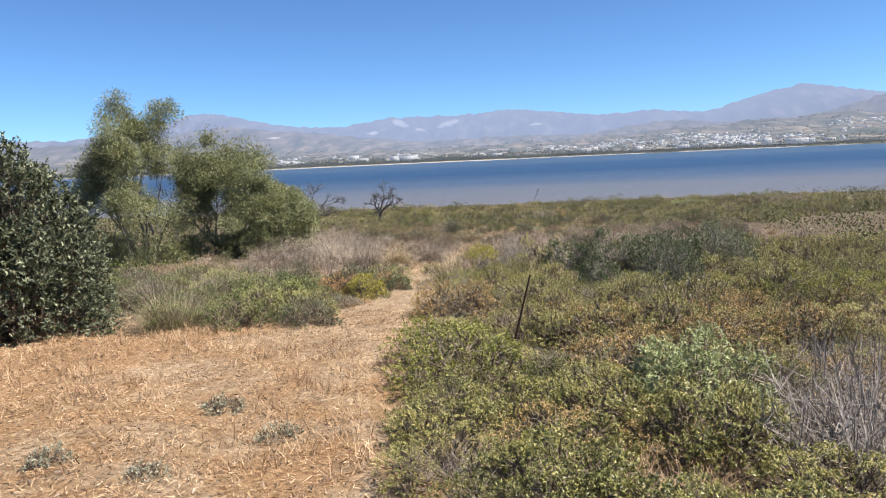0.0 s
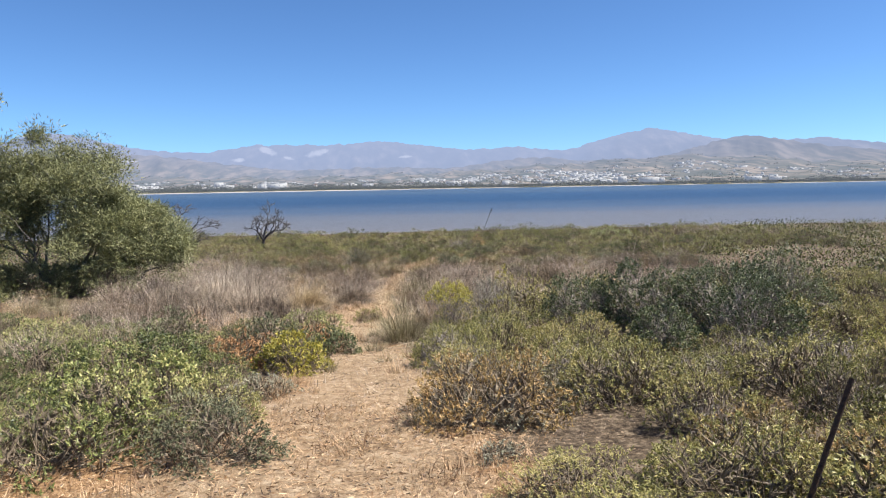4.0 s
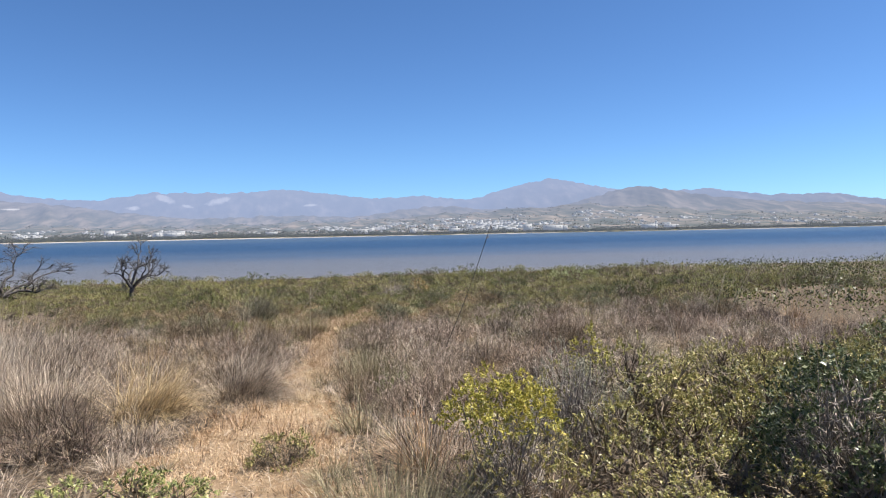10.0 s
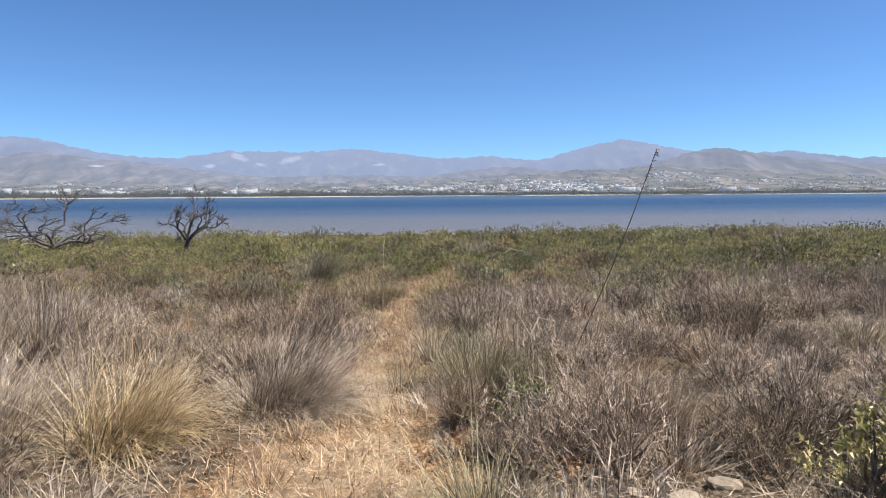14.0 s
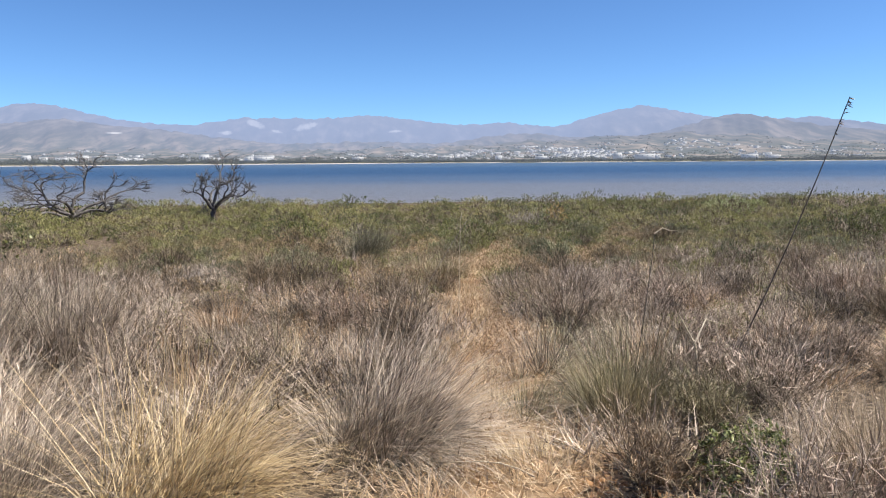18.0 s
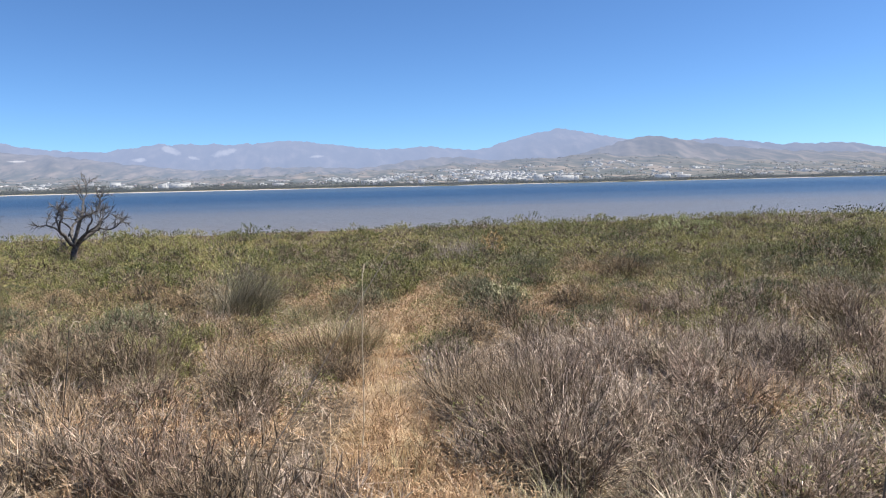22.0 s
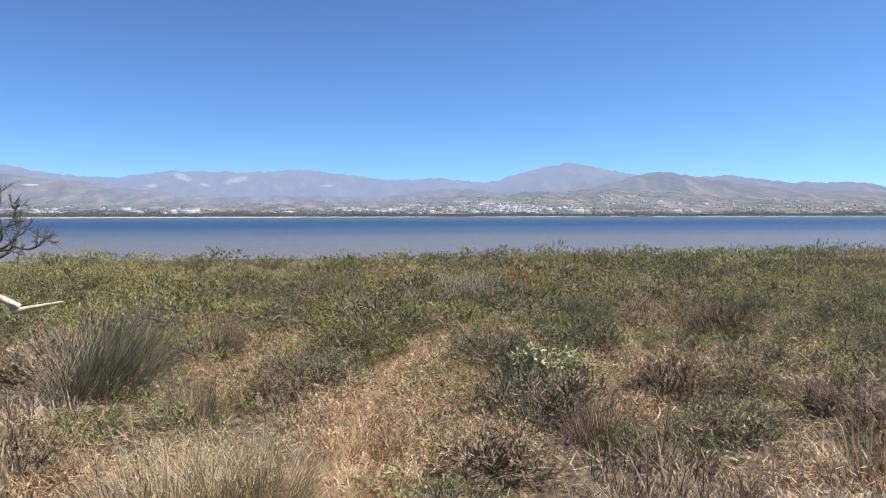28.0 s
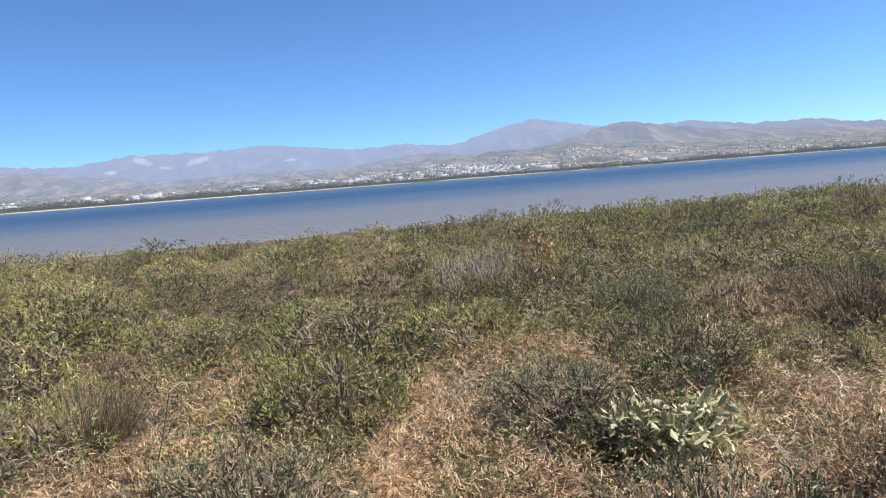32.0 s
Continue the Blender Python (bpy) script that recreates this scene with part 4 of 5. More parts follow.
single(shrub("leafy_bush", LENTISK, "small olive shrub under a yellow bush", n=420, per=12, rx=0.5, ry=0.45, h=0.72, leaf=0.024, category="bush", plain=True, ratio=0.4, wood_share=0.4, stems=TWIG), -1.0, 18.0, 1.0)
single(shrub("leafy_bush", PALESAGE, "silvery grey twiggy bush behind a yellow bush", n=760, per=12, rx=0.72, ry=0.6, h=1.06, leaf=0.024, category="bush", plain=True, ratio=0.22, wood_share=0.9, stems=TWIG), -0.25, 18.75, 1.0)
reseed(51)
flowers, wood = sprigs(70, 9, 0.17, 0.15, 0.34, 0.026, ratio=0.5, plain=True, mounds=4, swell=0.5)
flowers[0][:, 2] += 0.78
single(thing("leafy_bush", [("foliage", flowers, YELLOW), ("stem", bent([(0.02, 0, 0), (-0.03, 0.02, 0.4), (0, 0, 0.82), (0.02, 0, 1.0)], 0.01, 0.005), TWIG)], "yellow flowering sprigs above a grey bush", "bush"), 0.1, 19.2, 1.0)
single(shrub("leafy_bush", SCRUBGREEN, "rounded green bush between clearing and path", n=520, per=11, rx=0.95, ry=0.8, h=0.8, leaf=0.04, category="bush"), -4.6, 12.1, 1.0)
single(shrub("leafy_bush", SCRUBGREEN, "broad green bush between clearing and path", n=520, per=11, rx=0.9, ry=0.8, h=0.75, leaf=0.04, category="bush"), -5.2, 14.4, 1.0)
single(shrub("leafy_bush", PALEPLANT, "pale green leafy plant in dry litter", n=90, per=8, rx=0.42, ry=0.34, h=0.3, leaf=0.08, ratio=0.42, category="plant", shade_twigs=6), 0.5, 32.9, 1.0)
single(twiggy("dry_thicket", TWIG, "grey leafless thicket of dry twigs", n=170, per=14, rx=0.85, h=0.8, width=0.006, wild=1.2), 2.1, 4.5, 1.0)
single(tuft("grass_tuft", GREENGRASS, "half-dry bushy tuft standing on the path", "", 1100, 0.26, 0.72, 2.1, 0.008, 0.5), -1.93, 17.0, 1.0)
single(tuft("grass_tuft", GREYGRASS, "large silvery dry tuft leaning over the path", "", 2400, 0.3, 1.1, 1.4, 0.007, 1.5, 0.1), -3.2, 22.7, 1.0)
single(tuft("grass_tuft", GOLD, "golden straw tuft of dry grass", "", 2000, 0.32, 0.95, 1.5, 0.008, 1.9, 0.3), -4.2, 21.9, 1.0)
single(tuft("grass_tuft", GREYGRASS, "wide grey dry grass tuft", "", 2200, 0.55, 1.0, 1.5, 0.007, 1.6), -5.3, 22.0, 1.0)
single(tuft("grass_tuft", GREYGRASS, "tall pale stand of dry grass stalks", "", 1100, 0.5, 1.25, 0.7, 0.006, 0.5), -6.2, 22.8, 1.0)
single(tuft("grass_tuft", GREYGRASS, "tall grey stand of dry grass stalks", "", 900, 0.5, 1.15, 0.8, 0.006, 0.5), -7.3, 22.0, 1.0)
single(tuft("grass_tuft", GREENGRASS, "broad dry tuft beyond the clearing", "", 1500, 0.45, 0.85, 1.5, 0.008, 1.2), -5.8, 11.0, 1.0)
single(tuft("grass_tuft", GREENGRASS, "green-grey broom tuft beside the path", "", 1100, 0.28, 0.72, 1.2, 0.006, 0.6), -1.45, 23.3, 1.0)
single(tuft("grass_tuft", BROWNTWIG, "brown broom tuft beside the path", "", 1900, 0.38, 0.66, 1.6, 0.005, 0.7), -0.6, 21.7, 1.0)
single(tuft("grass_tuft", BROWNTWIG, "dark dense broom clump overhanging the path", "", 1500, 0.4, 0.68, 1.5, 0.007, 0.8), -0.95, 26.7, 1.0)
single(tuft("grass_tuft", RUSH, "upright dark grey-green rush tuft on the heath", "", 1500, 0.34, 0.8, 1.1, 0.007, 0.3, 0.2), -3.55, 33.0, 1.15)
single(shrub("leafy_bush", SCRUBGREEN, "small green shrub at the path's edge", n=240, per=12, rx=0.3, ry=0.28, h=0.46, leaf=0.026, category="bush"), -1.3, 21.9, 1.0)
single(shrub("leafy_bush", LENTISK, "small shrub in the middle of the path", n=110, per=12, rx=0.34, ry=0.3, h=0.42, leaf=0.028, category="bush", wood_share=0.5), -2.58, 19.4, 1.0)


# grey bare patches between the slope's shrubs
thicket = twiggy("dry_thicket", TWIG, "grey patch of bare twigs between shrubs", "bare twigs on the slope", n=60, per=12, rx=0.5, h=0.42, width=0.006, wild=1.2)
plant_all(thicket, [(x, y, s, x * 5 + y, 0.02, 1.0) for x, y, s in ((1.05, 7.0, 0.8), (1.07, 8.4, 0.9), (-0.45, 4.1, 0.55), (2.15, 11.3, 1.2), (2.8, 10.5, 1.2), (3.1, 6.9, 1.3), (2.08, 17.4, 1.3), (0.45, 15.0, 1.1), (-0.27, 14.4, 0.8), (0.71, 13.0, 0.9), (4.4, 9.2, 1.3), (5.2, 13.0, 1.4), (3.6, 15.0, 1.2), (1.6, 12.6, 0.8), (2.6, 5.5, 0.9), (0.9, 14.6, 1.1), (0.2, 13.6, 0.9), (1.9, 15.5, 1.2), (1.0, 16.2, 1.0), (2.4, 14.2, 1.2), (1.3, 13.4, 1.0), (0.1, 16.3, 0.9), (-0.5, 15.4, 0.7), (2.0, 13.1, 1.1), (0.5, 11.0, 0.8), (3.4, 13.4, 1.3), (1.6, 9.6, 0.9), (0.2, 7.6, 0.6))])
branch = bent([(0, 0, 0), (0.16, 0.02, 0.3), (0.2, 0.05, 0.42), (0.3, 0.1, 0.56)], 0.008, 0.003)
for k in range(9):
    a = k * 0.7 - 0.4
    limb = [(0.1 * math.cos(a), 0.1 * math.sin(a), 0.1), (0.4 * math.cos(a + 0.2), 0.4 * math.sin(a), 0.3 + 0.02 * k), (0.65 * math.cos(a + 0.5), 0.65 * math.sin(a + 0.6), 0.4 + 0.02 * k)]
    branch = joined(branch, bent(limb, 0.006, 0.0025))
bare = thing("dead_branch", [("branch", branch, TWIG)], "bleached dead branches sticking out of a thicket", "branch")
bare.matrix_basis = spot(2.1, 4.75, 1.0, 0.6, 0.0)
fork = joined(bent([(0, 0, 0), (0.03, 0, 0.3), (0.0, 0, 0.52)], 0.012, 0.008), bent([(0.0, 0, 0.5), (-0.12, 0.02, 0.72)], 0.008, 0.004), bent([(0.0, 0, 0.5), (0.1, 0.05, 0.66), (0.24, 0.05, 0.62)], 0.008, 0.003))
single(thing("dead_branch", [("branch", fork, BLEACHED)], "forked bleached branch standing among heath", "branch"), -0.93, 23.3, 1.0)
spray = rng.uniform(-1, 1, (40, 3))
single(thing("dry_spray", [("leaf", leaves(spray * np.array([0.08, 0.05, 0.03]) + (0, 0, 0.12), spray + np.array([0, -0.5, 0.3]), np.full(40, 0.07), np.full(40, 0.02)), YELLOW)], "bright yellow withered spray on dry ground", "plant"), 1.16, 4.4, 1.0)
for x, y, m, l, s in ((-3.06, 28.7, BROWNTWIG, "dark broom tuft on the heath", 0.8), (-1.1, 27.6, BROWNTWIG, "dark broom tuft by the path", 0.75), (0.93, 28.2, GREENGRASS, "half-green broom tuft on the heath", 0.8), (-4.1, 29.4, BROWNTWIG, "low dark broom tuft", 0.8), (-2.6, 31.9, GREENGRASS, "half-green tuft beside the path", 0.6), (0.2, 31.0, BROWNTWIG, "brown tuft beside dry litter", 0.6), (3.6, 34.9, BROWNTWIG, "dark twiggy tuft before the saltbush", 0.95), (-2.8, 34.6, BROWNTWIG, "dark twiggy tuft near the shore", 0.8), (-6.9, 31.4, BROWNTWIG, "dark broom bush on the heath", 1.0), (-6.7, 25.6, GREENGRASS, "green rush tuft on the heath", 1.0)):
    single(tuft("grass_tuft", m, l, "", 700, 0.3, 0.62, 1.3, 0.008, 0.4), x, y, s)


for x, y, rx, h in ((-15.9, 25.0, 1.5, 1.3), (-13.6, 25.6, 1.4, 0.9), (-12.4, 26.4, 1.5, 1.2), (-10.4, 26.2, 1.4, 1.4), (-17.5, 25.5, 1.6, 1.7)):
    single(shrub("tamarisk_bush", TAMARISK, "feathery tamarisk bush under taller trees", "tamarisk bushes", n=1500, per=12, rx=rx, ry=1.2, h=h, leaf=0.07, category="bush", plain=True, ratio=0.2, low=0.0), x, y, 1.0)


single(tuft("grass_tuft", GREYGRASS, "grey arching tuft beyond the clearing", "", 1100, 0.32, 0.8, 1.5, 0.008, 1.1), -7.61, 13.60, 0.95)
single(tuft("grass_tuft", GREYGRASS, "dark-footed grey tuft beyond the clearing", "", 1100, 0.32, 0.8, 1.5, 0.008, 1.1), -6.76, 14.83, 0.90)
single(tuft("grass_tuft", HEATH, "bushy grey dry tuft beyond the clearing", "", 1100, 0.32, 0.8, 1.5, 0.008, 1.1), -9.15, 24.00, 0.95)
single(tuft("grass_tuft", GREENGRASS, "green-grey rush tuft beyond the clearing", "", 1100, 0.32, 0.8, 1.5, 0.008, 1.1), -9.47, 18.68, 0.90)
single(tuft("grass_tuft", GREYGRASS, "tall pale stand of dry stalks on the heath", "", 800, 0.35, 1.30, 0.9, 0.007, 0.6), -6.76, 25.03, 1.0)
single(tuft("grass_tuft", GREYGRASS, "pale stand of tall dry grass on the heath", "", 800, 0.35, 1.05, 0.9, 0.007, 0.6), -6.09, 25.22, 1.0)
single(twiggy("dry_shrub", TWIG, "grey dead bush with blackened stems", n=90, per=12, rx=0.7, h=0.5, width=0.007), -6.05, 30.00, 1.0)
single(tuft("grass_tuft", STRAW, "short straw tuft between olive shrubs", "", 260, 0.2, 0.22, 1.6, 0.006, 1.2), 0.95, 3.90, 1.0)
single(tuft("grass_tuft", STRAW, "short straw tuft between olive shrubs", "", 260, 0.2, 0.22, 1.6, 0.006, 1.2), 0.75, 3.60, 1.0)
single(tuft("grass_tuft", STRAW, "short straw tuft between olive shrubs", "", 260, 0.2, 0.22, 1.6, 0.006, 1.2), 1.15, 4.10, 1.0)
single(tuft("grass_tuft", STRAW, "short straw tuft between olive shrubs", "", 260, 0.2, 0.22, 1.6, 0.006, 1.2), 1.10, 3.50, 1.0)
single(tuft("grass_tuft", STRAW, "short straw tuft between olive shrubs", "", 260, 0.2, 0.22, 1.6, 0.006, 1.2), 0.70, 4.10, 1.0)


single(tuft("grass_tuft", BROWNTWIG, "fine brown-green broom tuft by the path", "", 1300, 0.4, 0.55, 1.4, 0.006, 0.8), -2.38, 30.00, 1.0)
single(tuft("grass_tuft", GREENGRASS, "fine half-green broom tuft by the path", "", 700, 0.3, 0.5, 1.4, 0.006, 0.8), -2.03, 30.15, 1.0)
single(tuft("grass_tuft", GOLD, "flattened golden grass on the path", "", 700, 0.35, 0.24, 2.2, 0.006, 1.5), -1.50, 30.34, 1.0)


# clumps that line the path across the heath
reseed(50)
for x, y, m, l, wide, tall in ((-1.15, 26.0, MAUVE, "dark mauve heath bush beside the path", 0.5, 0.68), (-0.55, 26.5, HEATH, "grey-mauve heath bush beside the path", 0.6, 0.62), (-1.2, 27.3, BROWNTWIG, "dark brown bush overhanging the path", 0.5, 0.62),
                               (-0.5, 27.4, MAUVE, "broad brown heath bush by the path", 0.7, 0.7), (0.3, 28.5, HEATH, "pale grey heath bush of fine twigs", 0.6, 0.72), (-1.0, 22.9, GREENGRASS, "small half-green shrub beside the path", 0.35, 0.5), (-0.5, 23.2, HEATH, "grey heath bush beside a reed", 0.6, 0.7),
                               (-0.95, 21.0, MAUVE, "tall mauve-brown heath bush", 0.75, 0.7), (-0.1, 20.9, BROWNTWIG, "brown heath bush near a yellow bush", 0.6, 0.6), (-1.3, 21.3, HEATH, "grey-mauve heath bush by the path", 0.5, 0.62),
                               (0.4, 21.2, HEATH, "dense grey-mauve heath thicket of twigs", 0.7, 0.7), (-3.1, 27.9, BROWNTWIG, "dark broom-like bush on the heath", 0.45, 0.6)):
    single(heath_bush(m, l, wide, tall, 150, 18), x, y, 1.0, x * 4)


# straw along the path and beside it
reseed(56)
gold = tuft("grass_tuft", GOLD, "flattened golden straw on the narrow path", "golden straw on the path", 420, 0.32, 0.26, 2.0, 0.006, 1.4, seg=2)
plant_all(gold, [(float(track(y)[0]) + d, y, k, y * 3, 0.02) for y, d, k in ((22.4, 0.1, 0.9), (23.4, -0.05, 1.0), (24.3, 0.05, 0.9), (25.3, 0.0, 1.0), (26.3, 0.05, 1.1), (27.2, -0.05, 0.9), (28.2, 0.05, 1.0), (29.2, 0.0, 0.9), (31.2, 0.05, 0.9))])
straw = tuft("grass_tuft", STRAW, "bright straw tuft on the heath beside the path", "straw tufts on the heath", 420, 0.24, 0.46, 1.6, 0.007, 1.2, seg=2)
plant_all(straw, [(x, y, k, x * 5 + y, 0.03) for x, y, k in ((-3.5, 24.4, 1.0), (-4.1, 25.0, 1.1), (-4.6, 24.2, 0.9), (-3.8, 26.2, 0.9), (-4.9, 26.6, 1.1), (-3.3, 25.4, 0.8), (-5.4, 25.4, 1.0), (-4.3, 27.4, 1.0), (-3.0, 29.0, 0.8), (0.6, 24.8, 0.9), (1.3, 25.6, 1.0), (0.9, 27.0, 0.9), (-3.4, 31.2, 0.8), (-2.4, 32.4, 0.7))])


# marks of the shore band and the heath
single(twiggy("dry_shrub", TWIG, "grey-brown dead bush among green saltbush", n=110, per=12, rx=1.0, h=0.8, width=0.009), 1.3, 39.0, 1.0)
single(shrub("leafy_bush", BRONZE, "small withered bronze bush among saltbush", n=160, per=10, rx=0.4, ry=0.35, h=0.8, leaf=0.045, category="bush", plain=True), 1.95, 38.8, 1.0)
single(shrub("leafy_bush", FRESH, "bright green bush in the shore scrub", n=420, per=12, rx=1.5, ry=1.2, h=0.85, leaf=0.055, category="bush", plain=True, ratio=0.42), 9.9, 43.6, 1.0)
single(shrub("evergreen_bush", DARKLEAF, "dark green bush by the water's edge", n=240, per=12, rx=0.9, ry=0.7, h=0.8, leaf=0.04, category="bush", mounds=5, swell=0.55, plain=True, ratio=0.42), -4.25, 47.4, 1.0)
single(twiggy("dry_shrub", BROWNTWIG, "broad brown thicket in the shore scrub", n=150, per=13, rx=1.7, h=0.95, width=0.011), 13.0, 44.5, 1.0)
single(twiggy("dry_shrub", HEATH, "pale dry thicket near the shore", n=150, per=13, rx=1.8, h=0.8, width=0.011), 16.0, 46.0, 1.0)
single(twiggy("dry_shrub", BROWNTWIG, "dark brown twiggy bush on the heath", n=80, per=13, rx=0.55, h=0.6, width=0.007), -0.05, 29.6, 1.0)
single(shrub("evergreen_bush", DARKLEAF, "small dark green bush in dry litter", n=130, per=11, rx=0.38, ry=0.32, h=0.36, leaf=0.035, category="bush", plain=True, ratio=0.42), 1.0, 33.7, 1.0)


def stake():
    p = np.array([(0, 0, -0.15)]), np.array([(0.27, -0.1, 0.92)])
    top = thing("iron_stake", [("rod", tubes(p[0], p[1], np.array([0.016]), np.array([0.013]), 8), RUST)], "thin rusty iron stake leaning out of a shrub", "stake")
    top.matrix_basis = spot(-0.2, 8.74, 1, 0, 0)


stake()


def reed(at, tip, label):
    """A tall reed stem with a one-sided seed head."""
    tip = np.array(tip, float)
    k = np.linspace(0, 1, 9)[:, None]
    stem = tip * k + np.array([0.04, 0, 0]) * np.sin(k * math.pi)
    n = 26
    f = rng.uniform(0.86, 1.0, n)[:, None]
    spikes = leaves(tip * f, np.tile([0.75, 0.1, -0.25], (n, 1)) + rng.normal(0, 0.25, (n, 3)), rng.uniform(0.03, 0.07, n), np.full(n, 0.011))
    top = thing("reed_stalk", [("stem", bent(stem, 0.008, 0.004), BARK), ("seed_head", spikes, BROWNTWIG)], label, "reed")
    top.matrix_basis = spot(*at, 1, 0, 0.05)


reed((-0.42, 23.9), (0.95, 0.0, 2.3), "tall leaning brown reed with a seed head")


def dry_stalk(at, tip, droop, label, mat=None):
    """A stiff dry stalk whose papery end has snapped and hangs over."""
    tip = np.array(tip, float)
    k = np.linspace(0, 1, 6)[:, None]
    stem = bent(tip * k + rng.normal(0, 0.006, (6, 3)), 0.0045, 0.003)
    end = np.array(droop, float)
    papery = joined(bent([tip, tip + end * 0.5 + (0, 0, 0.03), tip + end], 0.0055, 0.0025), bent([tip + end * 0.9, tip + end * 1.5 + (0, 0, -0.012)], 0.0025, 0.001))
    top = thing("dry_stalk", [("stem", stem, mat or BARK), ("papery_end", papery, BLEACHED)], label, "stalk", "dry stalks on the heath")
    top.matrix_basis = spot(*at, 1, 0, 0.05)


dry_stalk((-1.22, 23.7), (0.13, 0.0, 1.25), (0.13, 0.02, 0.02), "dark dry stalk with a bent pale papery end")
dry_stalk((-2.25, 33.4), (0.16, 0.1, 0.62), (0.12, 0.0, 0.03), "short dark dry stalk with a pale end")
dry_stalk((-4.35, 27.6), (0.12, 0.0, 0.85), (0.06, 0.02, 0.05), "thin dark dry stalk among heath")
dry_stalk((-2.88, 26.95), (0.92, 0.1, 1.40), (0.055, 0.0, 0.03), "leaning dry stalk with a pale papery end", TWIG)
dry_stalk((-2.22, 26.95), (0.04, 0.0, 1.27), (0.02, 0.0, 0.06), "upright pale broken dry stalk", BLEACHED)


def pale_stalk(x, y, lean, tall):
    """A slender bleached grass stalk with a thin ear."""
    k = np.linspace(0, 1, 6)
    stem = bent(np.stack([lean * k**1.4, 0.03 * np.sin(3 * k), tall * k], -1), 0.005, 0.0025)
    ear = leaves(np.array([[lean * f, 0, tall * f] for f in np.linspace(0.8, 1, 12)]), rng.normal(0, 0.3, (12, 3)) + np.array([lean, 0, tall]), np.full(12, 0.07), np.full(12, 0.008))
    single(thing("grass_stalk", [("stem", stem, BLEACHED), ("ear", ear, BLEACHED)], "tall bleached grass stalk standing above shrubs", "stalk", "bleached grass stalks"), x, y, 1.0)


for row in ((2.65, 22.00, -0.22, 1.04), (2.09, 20.60, 0.63, 1.58), (5.56, 23.00, 0.40, 1.38), (4.04, 23.50, 0.24, 1.40), (4.73, 22.50, -0.11, 1.33), (1.11, 32.36, 0.22, 0.3)):
    pale_stalk(*row)


def fallen(at, turn, long, label):
    """A bleached stem lying on the litter, slightly bowed."""
    k = np.linspace(-0.5, 0.5, 7)
    pts = np.stack([k * long, 0.05 * np.sin(k * 5), 0.06 + 0.03 * np.cos(k * 4)], -1)
    top = thing("fallen_stalk", [("stem", bent(pts, 0.005, 0.0025), BLEACHED)], label, "stalk", "fallen stalks")
    top.matrix_basis = spot(*at, 1, turn, 0)


for fx, fy, ft, fl in ((-3.9, 29.0, 0.1, 1.1), (-4.5, 29.4, 2.9, 0.9), (-4.5, 12.6, 0.5, 0.7), (-4.6, 12.75, 2.5, 0.6), (-1.9, 16.2, 0.3, 0.7), (-1.75, 16.05, 2.8, 0.5), (-1.1, 20.9, 1.5, 0.5), (-2.6, 22.3, 2.6, 0.6), (1.5, 30.6, 0.9, 0.7), (0.9, 31.5, 0.8, 0.6), (-2.2, 24.6, 0.4, 0.5), (-3.4, 26.2, 2.2, 0.7), (1.8, 28.9, 0.2, 0.6), (2.0, 33.5, 0.9, 0.8)):
    fallen((fx, fy), ft, fl, "bleached fallen plant stem lying on dry litter")


def stone(at, size, label):
    bm = bmesh.new()
    bmesh.ops.create_icosphere(bm, subdivisions=2, radius=1.0)
    for v in bm.verts:
        k = 1 + 0.22 * noise.noise(v.co * 1.7 + Vector((at[0], at[1], 0)))
        v.co = Vector((v.co.x * size * k, v.co.y * size * 0.75 * k, v.co.z * size * 0.35 * k))
    me = bpy.data.meshes.new("stone")
    bm.to_mesh(me)
    bm.free()
    me.materials.append(ROCK)
    ob = tagged(new("stone", me), label, "stone", "stones by the path")
    ob.matrix_basis = spot(*at, 1, at[0] * 7, -size * 0.1)


for sx, sy, ss in ((-0.8, 20.35, 0.14), (-0.5, 20.5, 0.1), (-1.0, 20.55, 0.06), (1.35, 28.4, 0.12), (1.8, 28.6, 0.15), (-2.2, 18.9, 0.05), (-3.6, 19.6, 0.06)):
    stone((sx, sy), ss, "pale flat limestone bedded in dry soil")

for gx, gy, gs in ((-3.3, 4.3, 0.55), (-2.7, 5.8, 0.6), (-1.9, 5.0, 0.6), (-4.2, 3.9, 0.45), (-2.4, 4.0, 0.5), (-0.4, 12.4, 0.7), (-1.0, 11.6, 0.7), (-1.3, 10.6, 0.6)):
    single(shrub("grey_herb", PALESAGE, "small silvery grey herb on the dry clearing", "grey herbs", n=70, per=9, rx=0.3, ry=0.28, h=0.2, leaf=0.03, category="herb", plain=True), gx, gy, gs * 1.4)


def scrap():
    """A crumpled sheet, creased into ridges, standing half folded among the twigs."""
    reseed(54)
    n = 9
    u, v = np.meshgrid(np.linspace(-1, 1, n), np.linspace(0, 1, n))
    ridge = 0.03 * np.sin(u * 5 + v * 3) + 0.02 * np.sin(u * 9 - v * 7) + rng.normal(0, 0.006, u.shape)
    front = np.stack([u * 0.13 + 0.01 * np.sin(v * 9), ridge - 0.05 * v, v * 0.2 * (1 - 0.25 * u * u)], -1).reshape(-1, 3)
    i = np.arange(n * n).reshape(n, n)
    f = np.stack([i[:-1, :-1], i[:-1, 1:], i[1:, 1:], i[1:, :-1]], -1).reshape(-1, 4)
    back = front + np.array([0, 0.004, 0])
    top = tagged(new("paper_scrap", mesh_of("paper_scrap", *joined((front, f), (back, f[:, ::-1])), BLEACHED)), "crumpled whitish scrap caught between low shrubs", "litter")
    top.matrix_basis = spot(-0.36, 14.42, 1.0, 0.5, 0.01)


scrap()

